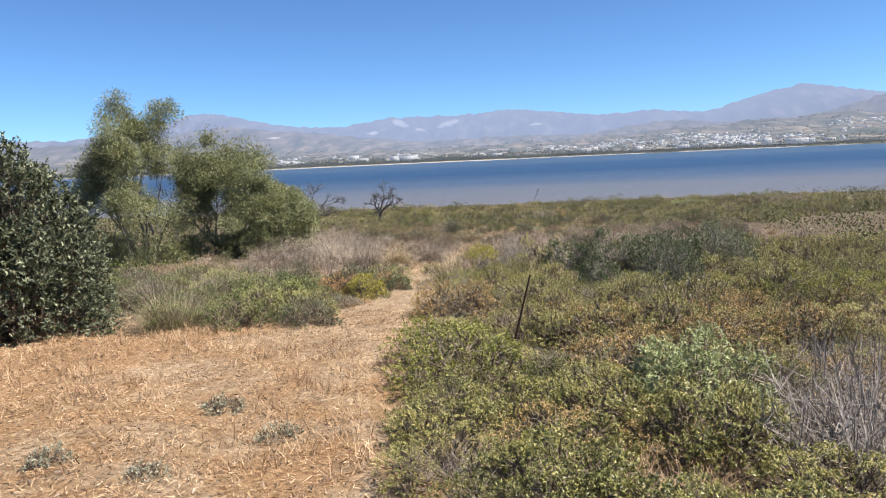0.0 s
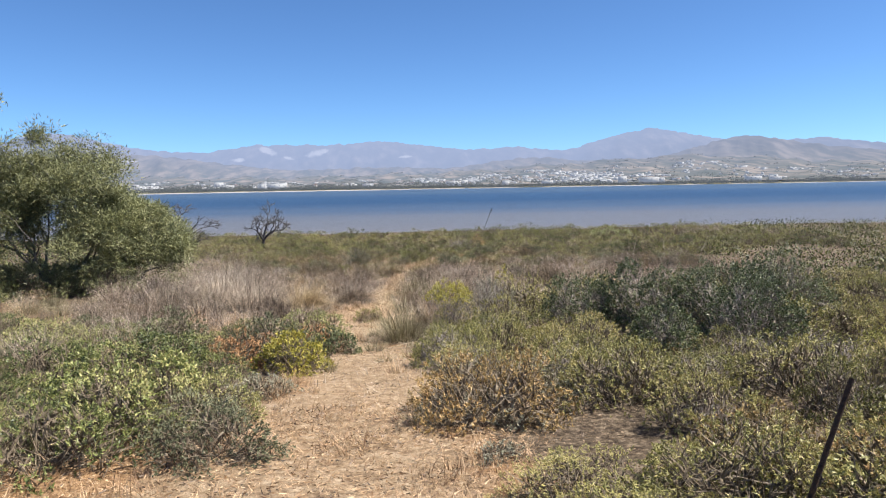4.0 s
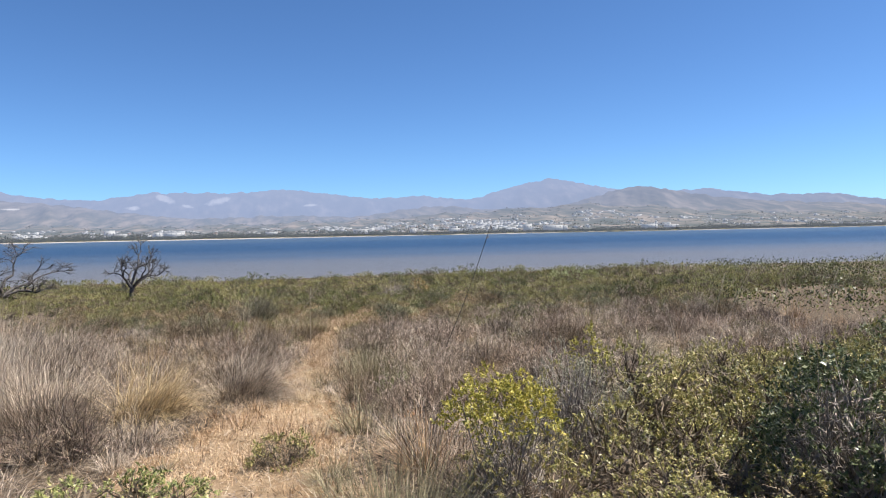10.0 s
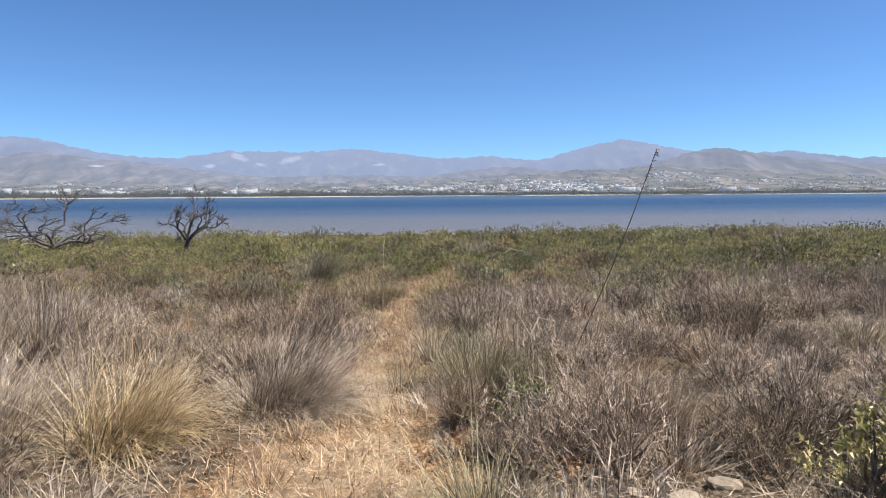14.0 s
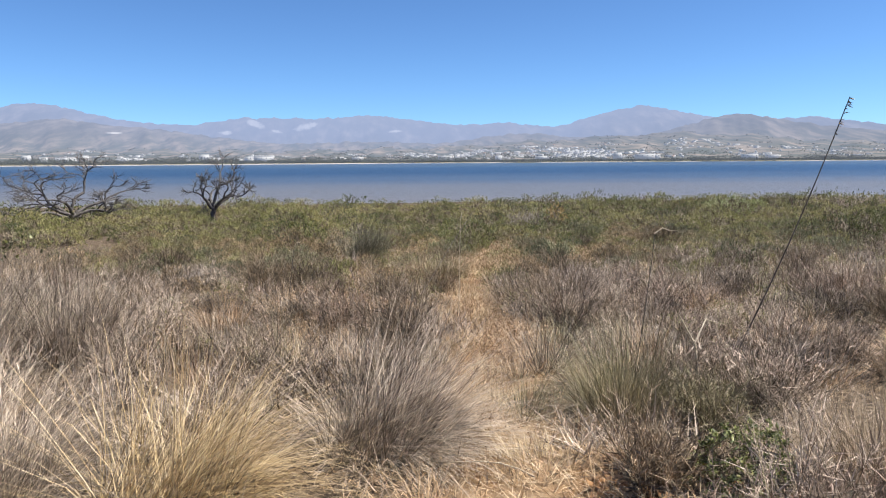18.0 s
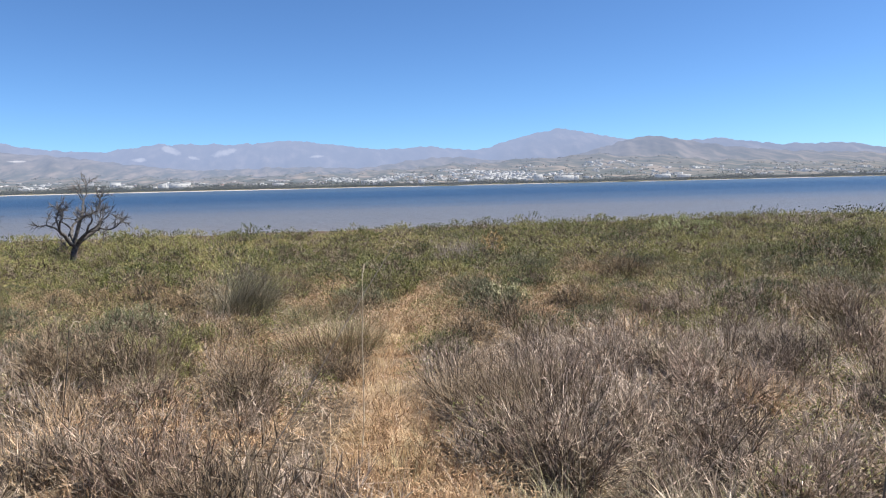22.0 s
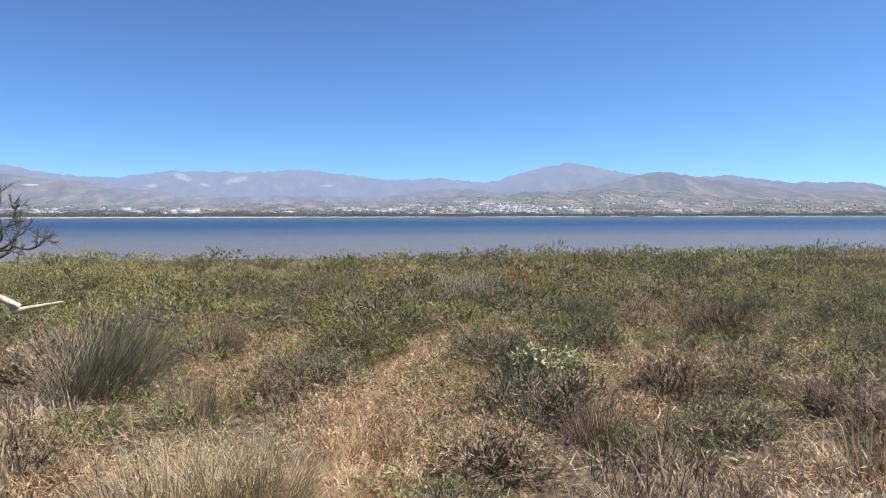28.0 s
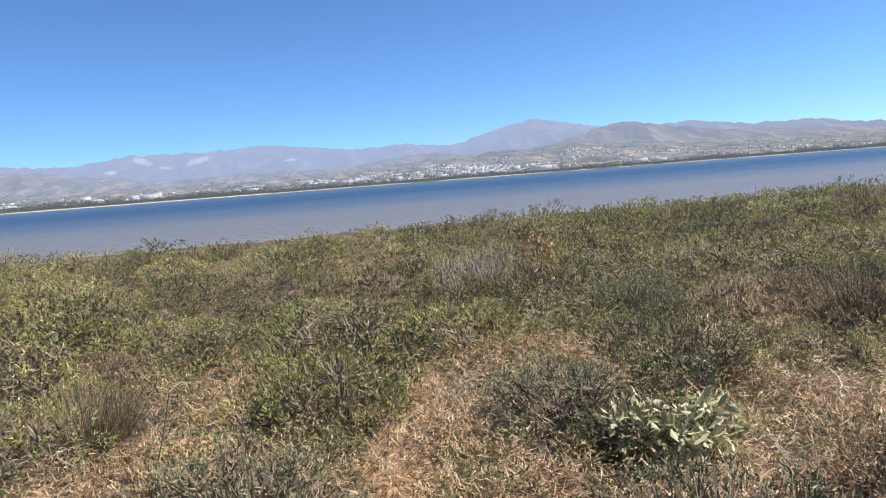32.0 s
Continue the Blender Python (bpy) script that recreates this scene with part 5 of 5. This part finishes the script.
# ---- repeated plants

def right_edge(y):
    return np.interp(y, [3, 4.5, 6, 7.5, 9.4, 12.6, 14, 17, 20], [-0.75, -1.1, -1.7, -1.85, -1.6, -1.6, -1.6, -1.0, 0.1])


def on_slope(x, y):
    return x > right_edge(y) + 0.4 and not (9.9 < y < 11.9 + 0.1 * x and x < 0.1) and (x - 1.3) ** 2 + (y - 5.4) ** 2 > 0.62 and (x - 2.05) ** 2 + (y - 4.7) ** 2 > 0.4 and (x - 0.95) ** 2 + (y - 3.9) ** 2 > 0.2 and (x + 0.2) ** 2 + (y - 8.5) ** 2 > 0.3 and (x + 0.15) ** 2 + (y - 18.9) ** 2 > 0.45 and (x + 0.5) ** 2 + (y - 14.1) ** 2 > 0.2 and y < 20.5 + 0.25 * x


def spread_plants(kinds, places, low, high, tall=(0.85, 1.15)):
    """Neighbours tend to be of one kind: the choice follows a slow field over the ground."""
    rows = [[] for _ in kinds]
    for x, y in places:
        field = 0.5 + 0.32 * math.sin(x * 1.15 + 1.4 * math.sin(y * 0.7)) + 0.32 * math.sin(y * 1.05 + 1.7 * math.sin(x * 0.8) + 2.0)
        k = int((field + rng.normal(0, 0.16)) * len(kinds)) % len(kinds)
        rows[k].append((x, y, rng.uniform(low, high), rng.uniform(0, 6.28), 0.04, rng.uniform(*tall)))
    for top, r in zip(kinds, rows):
        if r:
            plant_all(top, r)
        else:
            top.matrix_basis = spot(places[0][0] + 0.3, places[0][1] + 0.2, low)


reseed(40)
slope_group = "olive-green shrubs on the slope"
kinds = [shrub("low_shrub", m, l, slope_group, n=680, per=12, rx=0.72, ry=0.66, h=0.5, leaf=0.021, wood_share=0.16, low=0.0, ratio=0.36) for m, l in
         ((LENTISK, "low sprawling olive-green shrub with small leaves"), (LENTISK, "dense olive-green shrub with small leaves"), (LENTISK, "flat olive-green shrub with small leaves"), (BRONZE, "low scorched shrub with small bronze leaves"))]
spread_plants(kinds, scatter(60, -1.2, 6.5, 3.2, 9.9, on_slope, 0.62), 0.65, 1.1, (0.7, 1.1))
kinds = [shrub("low_shrub", m, l, slope_group, n=640, per=13, rx=0.78, ry=0.72, h=0.56, leaf=0.023, wood_share=0.16, low=0.0, plain=True, ratio=0.4) for m, l in
         ((LENTISK, "rounded olive-green shrub on the slope"), (LENTISK, "olive-green shrub with yellowish tips"), (LENTISK, "spreading olive-green shrub on the slope"), (BRONZE, "low shrub with bronze sun-scorched leaves"))]
spread_plants(kinds, scatter(95, -1.5, 10, 8.6, 17, on_slope, 0.66), 0.6, 1.3, (0.6, 1.35))
kinds = [shrub("low_shrub", LENTISK, "olive-green shrub on the upper heath edge", slope_group, n=470, per=12, rx=0.85, ry=0.8, h=0.58, leaf=0.027, wood_share=0.12, low=0.0, plain=True, ratio=0.42) for _ in range(3)]
spread_plants(kinds, scatter(80, -0.6, 13, 14, 25, lambda x, y: on_slope(x, y) and (y > 16.5 or x > 8.5), 0.8), 0.7, 1.5, (0.7, 1.4))


reseed(41)


def left_scrub(x, y):
    return (10.6 < y < 22) and x < -3.4 - 0.0 * y and (x + 3.4) ** 2 + (y - 13.8) ** 2 > 0.6 and (x + 7.9) ** 2 + (y - 10.4) ** 2 > 3


kinds = [shrub("low_shrub", m, l, "mixed shrubs beside the clearing", n=640, per=12, rx=0.65, ry=0.6, h=0.5, leaf=0.022, low=0.0, plain=True, ratio=0.42) for m, l in
         ((SCRUBGREEN, "green rounded shrub beside the clearing"), (GREYSAGE, "grey-green shrub beside the clearing"), (SCRUBGREEN, "leafy green shrub beside the clearing"))]
spread_plants(kinds, scatter(70, -12, -3.5, 10.8, 18, left_scrub, 0.62), 0.75, 1.3)

reseed(42)
band_group = "green saltbush by the lake"


def in_band(x, y):
    return y > 35.2 + 1.5 * math.sin(x * 0.5) and off_track(x, y) > 0.3


kinds = [shrub("saltbush", SALTBUSH, "low green saltbush near the shore", band_group, n=400, per=13, rx=0.85, ry=0.8, h=0.6, leaf=0.036, mounds=12, swell=0.36, wood_share=0.14, low=0.0, plain=True, ratio=0.24, fan=0.55, up=0.6) for _ in range(4)]
places = scatter(295, -14, 19, 34.0, 50, in_band, 0.95)
spread_plants(kinds, [q for q in places if q[1] < 42.5], 0.6, 1.35, (0.65, 1.05))
kinds = [shrub("saltbush", SALTBUSH, "rounded green saltbush at the water's edge", band_group, n=300, per=11, rx=0.9, ry=0.85, h=0.6, leaf=0.04, mounds=9, swell=0.42, wood_share=0.1, low=0.0, plain=True, ratio=0.28, fan=0.55, up=0.5) for _ in range(4)]
spread_plants(kinds, [q for q in places if q[1] >= 42.5], 0.6, 1.35, (0.65, 1.05))


STRAW_PATCHES = ((-0.5, 33.4, 0.5, 1.0), (-1.2, 31.4, 0.6, 1.0), (-2.2, 33.6, 0.8, 0.6), (-2.8, 30.2, 0.9, 0.8), (0.6, 31.8, 0.5, 0.8), (1.5, 33.2, 0.6, 0.5), (0.4, 35.2, 0.5, 0.8), (-2.0, 35.6, 0.7, 0.8), (-3.6, 27.6, 0.8, 0.9), (-1.9, 26.0, 0.4, 1.6), (1.2, 29.6, 0.7, 0.6))


def straw_patch(x, y):
    return np.min([((x - a) / c) ** 2 + ((y - d) / e) ** 2 for a, d, c, e in STRAW_PATCHES], 0) < 1.2


def straw_at(x, y):
    return bool(straw_patch(x, y))


reseed(43)


TUFTS = [(-3.2, 22.7), (-4.2, 21.9), (-5.3, 22.0), (-3.7, 21.3), (-2.9, 21.7), (-4.8, 21.1), (-1.45, 23.3), (-0.6, 21.7), (-1.93, 17.0), (-3.6, 33.3), (-0.9, 18.1)]


def heath(x, y):
    return min((x - a) ** 2 + (y - c) ** 2 for a, c in TUFTS) > 0.55 and off_track(x, y) > 0.3 and not (x > right_edge(min(y, 20)) and y < 20.5 + 0.25 * x)


kinds = [twiggy("dry_shrub", HEATH, "leafless grey-mauve heath shrublet", "dry heath", n=40, per=14, rx=0.5, h=0.4, width=0.007, wild=1.1) for _ in range(4)]
kinds += [twiggy("dry_shrub", BROWNTWIG, "brown leafless shrublet on the heath", "dry heath", n=40, per=14, rx=0.45, h=0.36, width=0.007, wild=1.1)]
spread_plants(kinds, scatter(110, -9, 8.5, 18, 33, lambda x, y: heath(x, y) and (y < 29.5 or abs(x + 0.5) > 2.8), 0.6), 0.7, 1.3)

reseed(49)
kinds = [heath_bush(m, l, rx, h) for m, l, rx, h in ((HEATH, "dense grey-mauve heath bush with fine twigs", 0.5, 0.58), (MAUVE, "bushy brown-mauve heath shrub", 0.55, 0.62), (GREYGRASS, "pale grey dry bush on the heath", 0.5, 0.52), (BROWNTWIG, "dark brown dry bush on the heath", 0.48, 0.55))]
spread_plants(kinds, scatter(150, -9, 9, 20.2, 31.5, lambda x, y: heath(x, y) and (y > 21 or x < -2.6) and (y < 29 or abs(x + 0.8) > 3.0), 0.62), 0.7, 1.3)

kinds = [tuft("grass_tuft", m, l, "grass tufts on the heath", 300, 0.16, 0.58, 1.4, 0.008, 1.4, seg=2) for m, l in
         ((GREYGRASS, "grey dry grass tuft on the heath"), (STRAW, "straw-coloured grass tuft on the heath"), (GREENGRASS, "half-green rush tuft on the heath"), (GREYGRASS, "silvery dry grass tuft on the heath"))]
spread_plants(kinds, scatter(200, -12, 10, 15.5, 31, lambda x, y: heath(x, y) and (y < 29 or abs(x + 0.8) > 2.0), 0.6), 0.6, 1.2)

reseed(52)
kinds = [shrub("shrublet", m, l, "low shrubs between heath and saltbush", n=480, per=12, rx=0.55, ry=0.5, h=0.42, leaf=0.026, low=0.0, plain=True, ratio=0.2, wood_share=0.3, fan=0.55, up=0.6) for m, l in
         ((SALTBUSH, "low olive-green shrublet before the saltbush"), (GREYSAGE, "low grey-green shrublet before the saltbush"), (RUSSET, "low russet dry shrublet before the saltbush"), (SALTBUSH, "straggling green shrublet before the saltbush"))]
spread_plants(kinds, scatter(150, -9, 9, 29.5, 37, lambda x, y: off_track(x, y) > 0.3 and not straw_at(x, y), 0.55), 0.6, 1.25)

reseed(48)
kinds = [tuft("grass_tuft", HEATH, "grey wispy tuft under a yellow bush", "tufts round the yellow bush", 260, 0.16, 0.5, 1.3, 0.007, 0.8, seg=2)]
spread_plants(kinds, [(-1.15, 18.1), (-0.75, 17.95), (-0.45, 18.2), (-1.2, 18.6), (-0.3, 18.75)], 0.8, 1.1)
kinds = [tuft("grass_tuft", m, l, "small tufts along the path", 130, 0.08, 0.28, 1.5, 0.007, 1.2, seg=2) for m, l in
         ((STRAW, "small straw tuft at the path's edge"), (GREENGRASS, "small half-green tuft at the path's edge"), (STRAW, "low dry tuft at the path's edge"))]
spread_plants(kinds, scatter(90, -4.6, -0.6, 11.5, 31, lambda x, y: -0.25 < off_track(x, y) < 0.5, 0.22), 0.6, 1.3)
kinds = [shrub("grey_herb", PALESAGE, "low grey-green herb beside the path", "grey herbs", n=110, per=9, rx=0.3, ry=0.28, h=0.24, leaf=0.026, category="herb", plain=True, ratio=0.3)]
spread_plants(kinds, [(-1.44, 12.9), (-0.79, 12.5), (-1.0, 13.0), (-0.45, 12.9), (-1.2, 13.5), (-1.5, 13.8), (-1.3, 12.3), (-0.2, 12.3), (-1.6, 12.0)], 0.8, 1.3)
kinds = [shrub("low_shrub", LENTISK, "small-leaved olive shrub at the slope's foot", slope_group, n=900, per=15, rx=0.6, ry=0.55, h=0.42, leaf=0.022, low=0.0, plain=True, ratio=0.4)]
spread_plants(kinds, [(0.3, 4.35), (0.55, 5.0), (0.15, 3.6), (1.65, 3.75), (0.5, 5.9), (1.2, 4.55), (0.95, 3.2), (0.45, 3.2), (1.5, 3.1), (2.6, 3.6), (-0.1, 5.2), (-0.55, 4.7)], 0.8, 1.1)

reseed(55)
kinds = [shrub("low_shrub", LENTISK, "olive shrub with small leaves beside the path", slope_group, n=760, per=13, rx=0.62, ry=0.58, h=0.56, leaf=0.022, low=0.0, ratio=0.38, wood_share=0.3, stems=TWIG)]
spread_plants(kinds, [(-1.1, 13.7), (-0.95, 14.95), (0.2, 14.2), (0.15, 15.1), (-0.2, 13.4), (0.65, 13.4), (1.0, 14.4), (-0.55, 15.7), (0.3, 12.6), (1.25, 12.7), (-1.2, 15.9), (-1.35, 14.4)], 0.8, 1.1)
kinds = [shrub("low_shrub", BRONZE, "bronze sun-scorched shrub on the slope", slope_group, n=620, per=13, rx=0.7, ry=0.65, h=0.54, leaf=0.023, low=0.0, plain=True, ratio=0.4, wood_share=0.2)]
spread_plants(kinds, [(1.0, 9.2), (1.8, 9.9), (2.7, 9.3), (0.4, 10.0), (3.4, 10.3), (2.2, 7.9), (0.9, 6.6), (3.2, 8.2)], 0.8, 1.15)
kinds = [shrub("low_shrub", LIMELEAF, "yellow-green shrub high on the slope", slope_group, n=560, per=13, rx=0.75, ry=0.7, h=0.62, leaf=0.027, low=0.0, plain=True, ratio=0.42, wood_share=0.15)]
spread_plants(kinds, [(4.4, 12.4), (5.2, 13.0), (6.0, 12.5), (5.0, 11.7), (6.6, 13.2), (4.0, 13.3), (-0.6, 6.6), (-0.9, 7.6)], 0.8, 1.15)

# ---- ground cover


def leaf_litter(n, mat, label, leaf, keep, x0, x1, y0, y1, ratio=0.16):
    """Fallen dry leaves and scraps lying on the ground."""
    x, y = rng.uniform(x0, x1, n), rng.uniform(y0, y1, n)
    ok = keep(x, y)
    x, y = x[ok], y[ok]
    n = len(x)
    base = np.stack([x, y, ground_at(x, y) + rng.uniform(0.004, 0.03, n)], -1)
    way = np.concatenate([rng.normal(size=(n, 2)), rng.normal(0, 0.25, (n, 1))], 1)
    geo = leaves(base, way, leaf * rng.uniform(0.5, 1.3, n), leaf * ratio * rng.uniform(0.6, 1.3, n), True)
    tagged(new("leaf_litter", mesh_of("leaf_litter", *geo, mat)), label, "litter", kind="stuff")


reseed(44)


def cover(name, n, x0, x1, y0, y1, keep, mat, label, length, width, lean=0.6, seg=2, power=1.0):
    x, y = rng.uniform(x0, x1, n), y0 + (y1 - y0) * rng.random(n) ** power
    ok = keep(x, y)
    x, y = x[ok], y[ok]
    m = len(x)
    base = np.stack([x, y, ground_at(x, y) - 0.005], -1)
    geo = blades(base, rng.uniform(0, 2 * math.pi, m), np.abs(rng.normal(lean, 0.45, m)), length * rng.uniform(0.4, 1.3, m), rng.uniform(0, 0.9, m), width * rng.uniform(0.6, 1.4, m), seg)
    return tagged(new(name, mesh_of(name, *geo, mat)), label, "grass", kind="stuff")


def clear(x, y):
    patch = np.sin(x * 2.1 + 1) * np.sin(y * 1.7) + 0.6 * np.sin(x * 5.1 - y * 3.3)
    edge = np.interp(y, [3, 4.5, 6, 7.5, 9.4, 12.6], [-0.7, -0.9, -1.3, -1.5, -1.2, -0.9])
    return (x < edge + 0.2) & (patch + rng.normal(0, 0.4, len(x)) > -0.05)


cover("dry_grass", 150000, -10, -0.5, 2.2, 12.5, clear, STRAW, "short trampled straw on the clearing", 0.1, 0.008, 1.1, 1)
leaf_litter(60000, STRAW, "scraps of dry grass on the clearing", 0.06, lambda x, y: x < np.interp(y, [3, 6, 9, 12], [-0.6, -1.4, -1.4, -0.8]), -10, 0, 2.2, 12.5, 0.13)
leaf_litter(9000, HEATH, "brownish scraps of dry leaves on the clearing", 0.045, lambda x, y: x < np.interp(y, [3, 6, 9, 12], [-0.6, -1.4, -1.4, -0.8]), -10, 0, 2.2, 12.5, 0.2)


def clumped(x, y):
    spots = np.sin(x * 3.7 + 2 * np.sin(y * 1.9)) * np.sin(y * 4.3 + 2 * np.sin(x * 2.3))
    return (x < np.interp(y, [3, 6, 9, 12], [-0.6, -1.4, -1.4, -0.8])) & (spots > 0.45) & (off_track(x, y) > -1.2)


cover("dry_grass", 60000, -10, -0.5, 2.4, 11.5, clumped, STRAW, "clumps of dry grass on the clearing", 0.2, 0.007, 0.6, 2)


reseed(45)


def litter_keep(x, y):
    c, w = track(y)
    gap = np.abs(x - c) - w
    return (gap > -0.25) | (rng.random(len(x)) < 0.3)


cover("dry_grass", 85000, -9, 7, 12, 37, litter_keep, GREYGRASS, "thin grey dry grass over the heath", 0.2, 0.006, 1.1, 1)
cover("dry_grass", 90000, -9, 7, 12, 38, lambda x, y: y > 0, STRAW, "straw-coloured dry grass over the heath", 0.13, 0.006, 1.2, 1)


cover("heath_brush", 75000, -9, 8, 17.5, 36.5, lambda x, y: (off_track(x, y) > 0.1) & ~((x > 0.3) & (y < 20.5 + 0.25 * x)), HEATH, "tangle of fine dry heath twigs", 0.26, 0.007, 1.15, 1)


cover("dry_grass", 12000, -3.6, -0.2, 19, 22.6, lambda x, y: off_track(x, y) < 0.6, STRAW, "flattened straw beside the path", 0.16, 0.006, 1.2, 2)


cover("dry_grass", 26000, -4, 0.5, 19, 35, lambda x, y: off_track(x, y) < 0.35, STRAW, "straw-coloured grass bending over the path", 0.17, 0.006, 0.8, 2)


leaf_litter(60000, STRAW, "scraps of straw and dry leaves on the ground", 0.035, lambda x, y: off_track(x, y) < 1.5, -7, 4, 10, 36)
leaf_litter(40000, HEATH, "brown plant litter on the ground", 0.05, lambda x, y: y > 0, -8, 6, 11, 37, 0.14)
leaf_litter(2600, ORANGE, "fallen orange-brown leaves beside the path", 0.055, lambda x, y: (x + 1.75) ** 2 + (y - 21.4) ** 2 < 0.35 * (1 + np.sin(x * 9)), -2.6, -1.0, 20.6, 22.2, 0.45)


reseed(46)


def mat_keep(x, y):
    blot = np.sin(x * 0.9 + 1.3) * np.sin(y * 0.8) + 0.5 * np.sin(x * 2.3 - y * 1.7)
    return (off_track(x, y) > 0.05) & (blot + (y - 30) * 0.25 + rng.normal(0, 0.5, len(x)) > 0)


def scrub_mat(n, mat, label, leaf, x0, x1, y0, y1, ratio=0.4, tall=(0.1, 0.36), wide=(0.12, 0.34), shoots=90, keep=mat_keep):
    """Knee-high cushions of small leafy shoots with gaps between them."""
    x, y = rng.uniform(x0, x1, n), rng.uniform(y0, y1, n)
    ok = keep(x, y)
    x, y = x[ok], y[ok]
    n = len(x)
    who = np.repeat(np.arange(n), shoots)
    m = len(who)
    r, h = rng.uniform(*wide, n)[who], rng.uniform(*tall, n)[who]
    d = unit(rng.normal(size=(m, 3)) + np.array([0, 0, 0.3])) * (rng.uniform(0.5, 1, m) ** 0.5)[:, None]
    base = np.stack([x[who] + d[:, 0] * r, y[who] + d[:, 1] * r, ground_at(x, y)[who] + np.abs(d[:, 2]) * h], -1)
    geo = leaves(base, rng.normal(size=(m, 3)) * 0.7 + d * np.array([1, 1, 0.6]), leaf * rng.uniform(0.6, 1.4, m), leaf * ratio * rng.uniform(0.7, 1.3, m), True)
    tagged(new("scrub_mat", mesh_of("scrub_mat", *geo, mat)), label, "scrub", kind="stuff")


scrub_mat(2300, SALTBUSH, "low cushions of olive-green shoots between dry grass", 0.034, -9, 8, 25, 38, 0.22)
scrub_mat(1000, GREYSAGE, "low cushions of grey-green shoots between dry grass", 0.032, -9, 8, 20, 38, 0.2)
scrub_mat(1300, RUSSET, "low cushions of russet dead shoots between dry grass", 0.036, -8, 7, 26, 37.5, 0.18)


scrub_mat(3000, STRAW, "patches of bright straw and dead shoots by the path", 0.07, -5, 3, 24, 37, 0.075, (0.05, 0.2), (0.1, 0.25), 100, straw_patch)
scrub_mat(800, STRAW, "scattered heaps of straw-coloured dead shoots", 0.07, -8, 7, 19, 37, 0.075, (0.06, 0.22), (0.1, 0.25), 80)


reseed(47)


def far_scrub():
    n, per = 6400, 52
    x, y = rng.uniform(-48, 52, n), rng.uniform(-8, 52, n)
    ok = ((x < -14) | (x > 19) | ((y < 35) & ((x > 11) | (x < -11)))) & (np.abs(x) < 6 + y * 0.85) | ((y < 12) & (np.abs(x) < 24) & ((x > 7.5) | (x < -13.5)))
    x, y = x[ok], y[ok]
    n = len(x)
    who = np.repeat(np.arange(n), per)
    m = len(who)
    ball = unit(rng.normal(size=(m, 3))) * (rng.random(m) ** 0.4)[:, None]
    wide, tall = rng.uniform(0.7, 1.4, n), rng.uniform(0.4, 0.75, n)
    base = np.stack([x[who] + ball[:, 0] * wide[who], y[who] + ball[:, 1] * wide[who], ground_at(x, y)[who] + np.abs(ball[:, 2]) * tall[who]], -1)
    geo = leaves(base, rng.normal(size=(m, 3)) + np.array([0, 0, 0.8]), rng.uniform(0.06, 0.13, m), rng.uniform(0.03, 0.06, m), True)
    return tagged(new("far_scrub", mesh_of("far_scrub", *geo, SALTBUSH)), "low green scrub along the shore", "scrub", kind="stuff")


far_scrub()
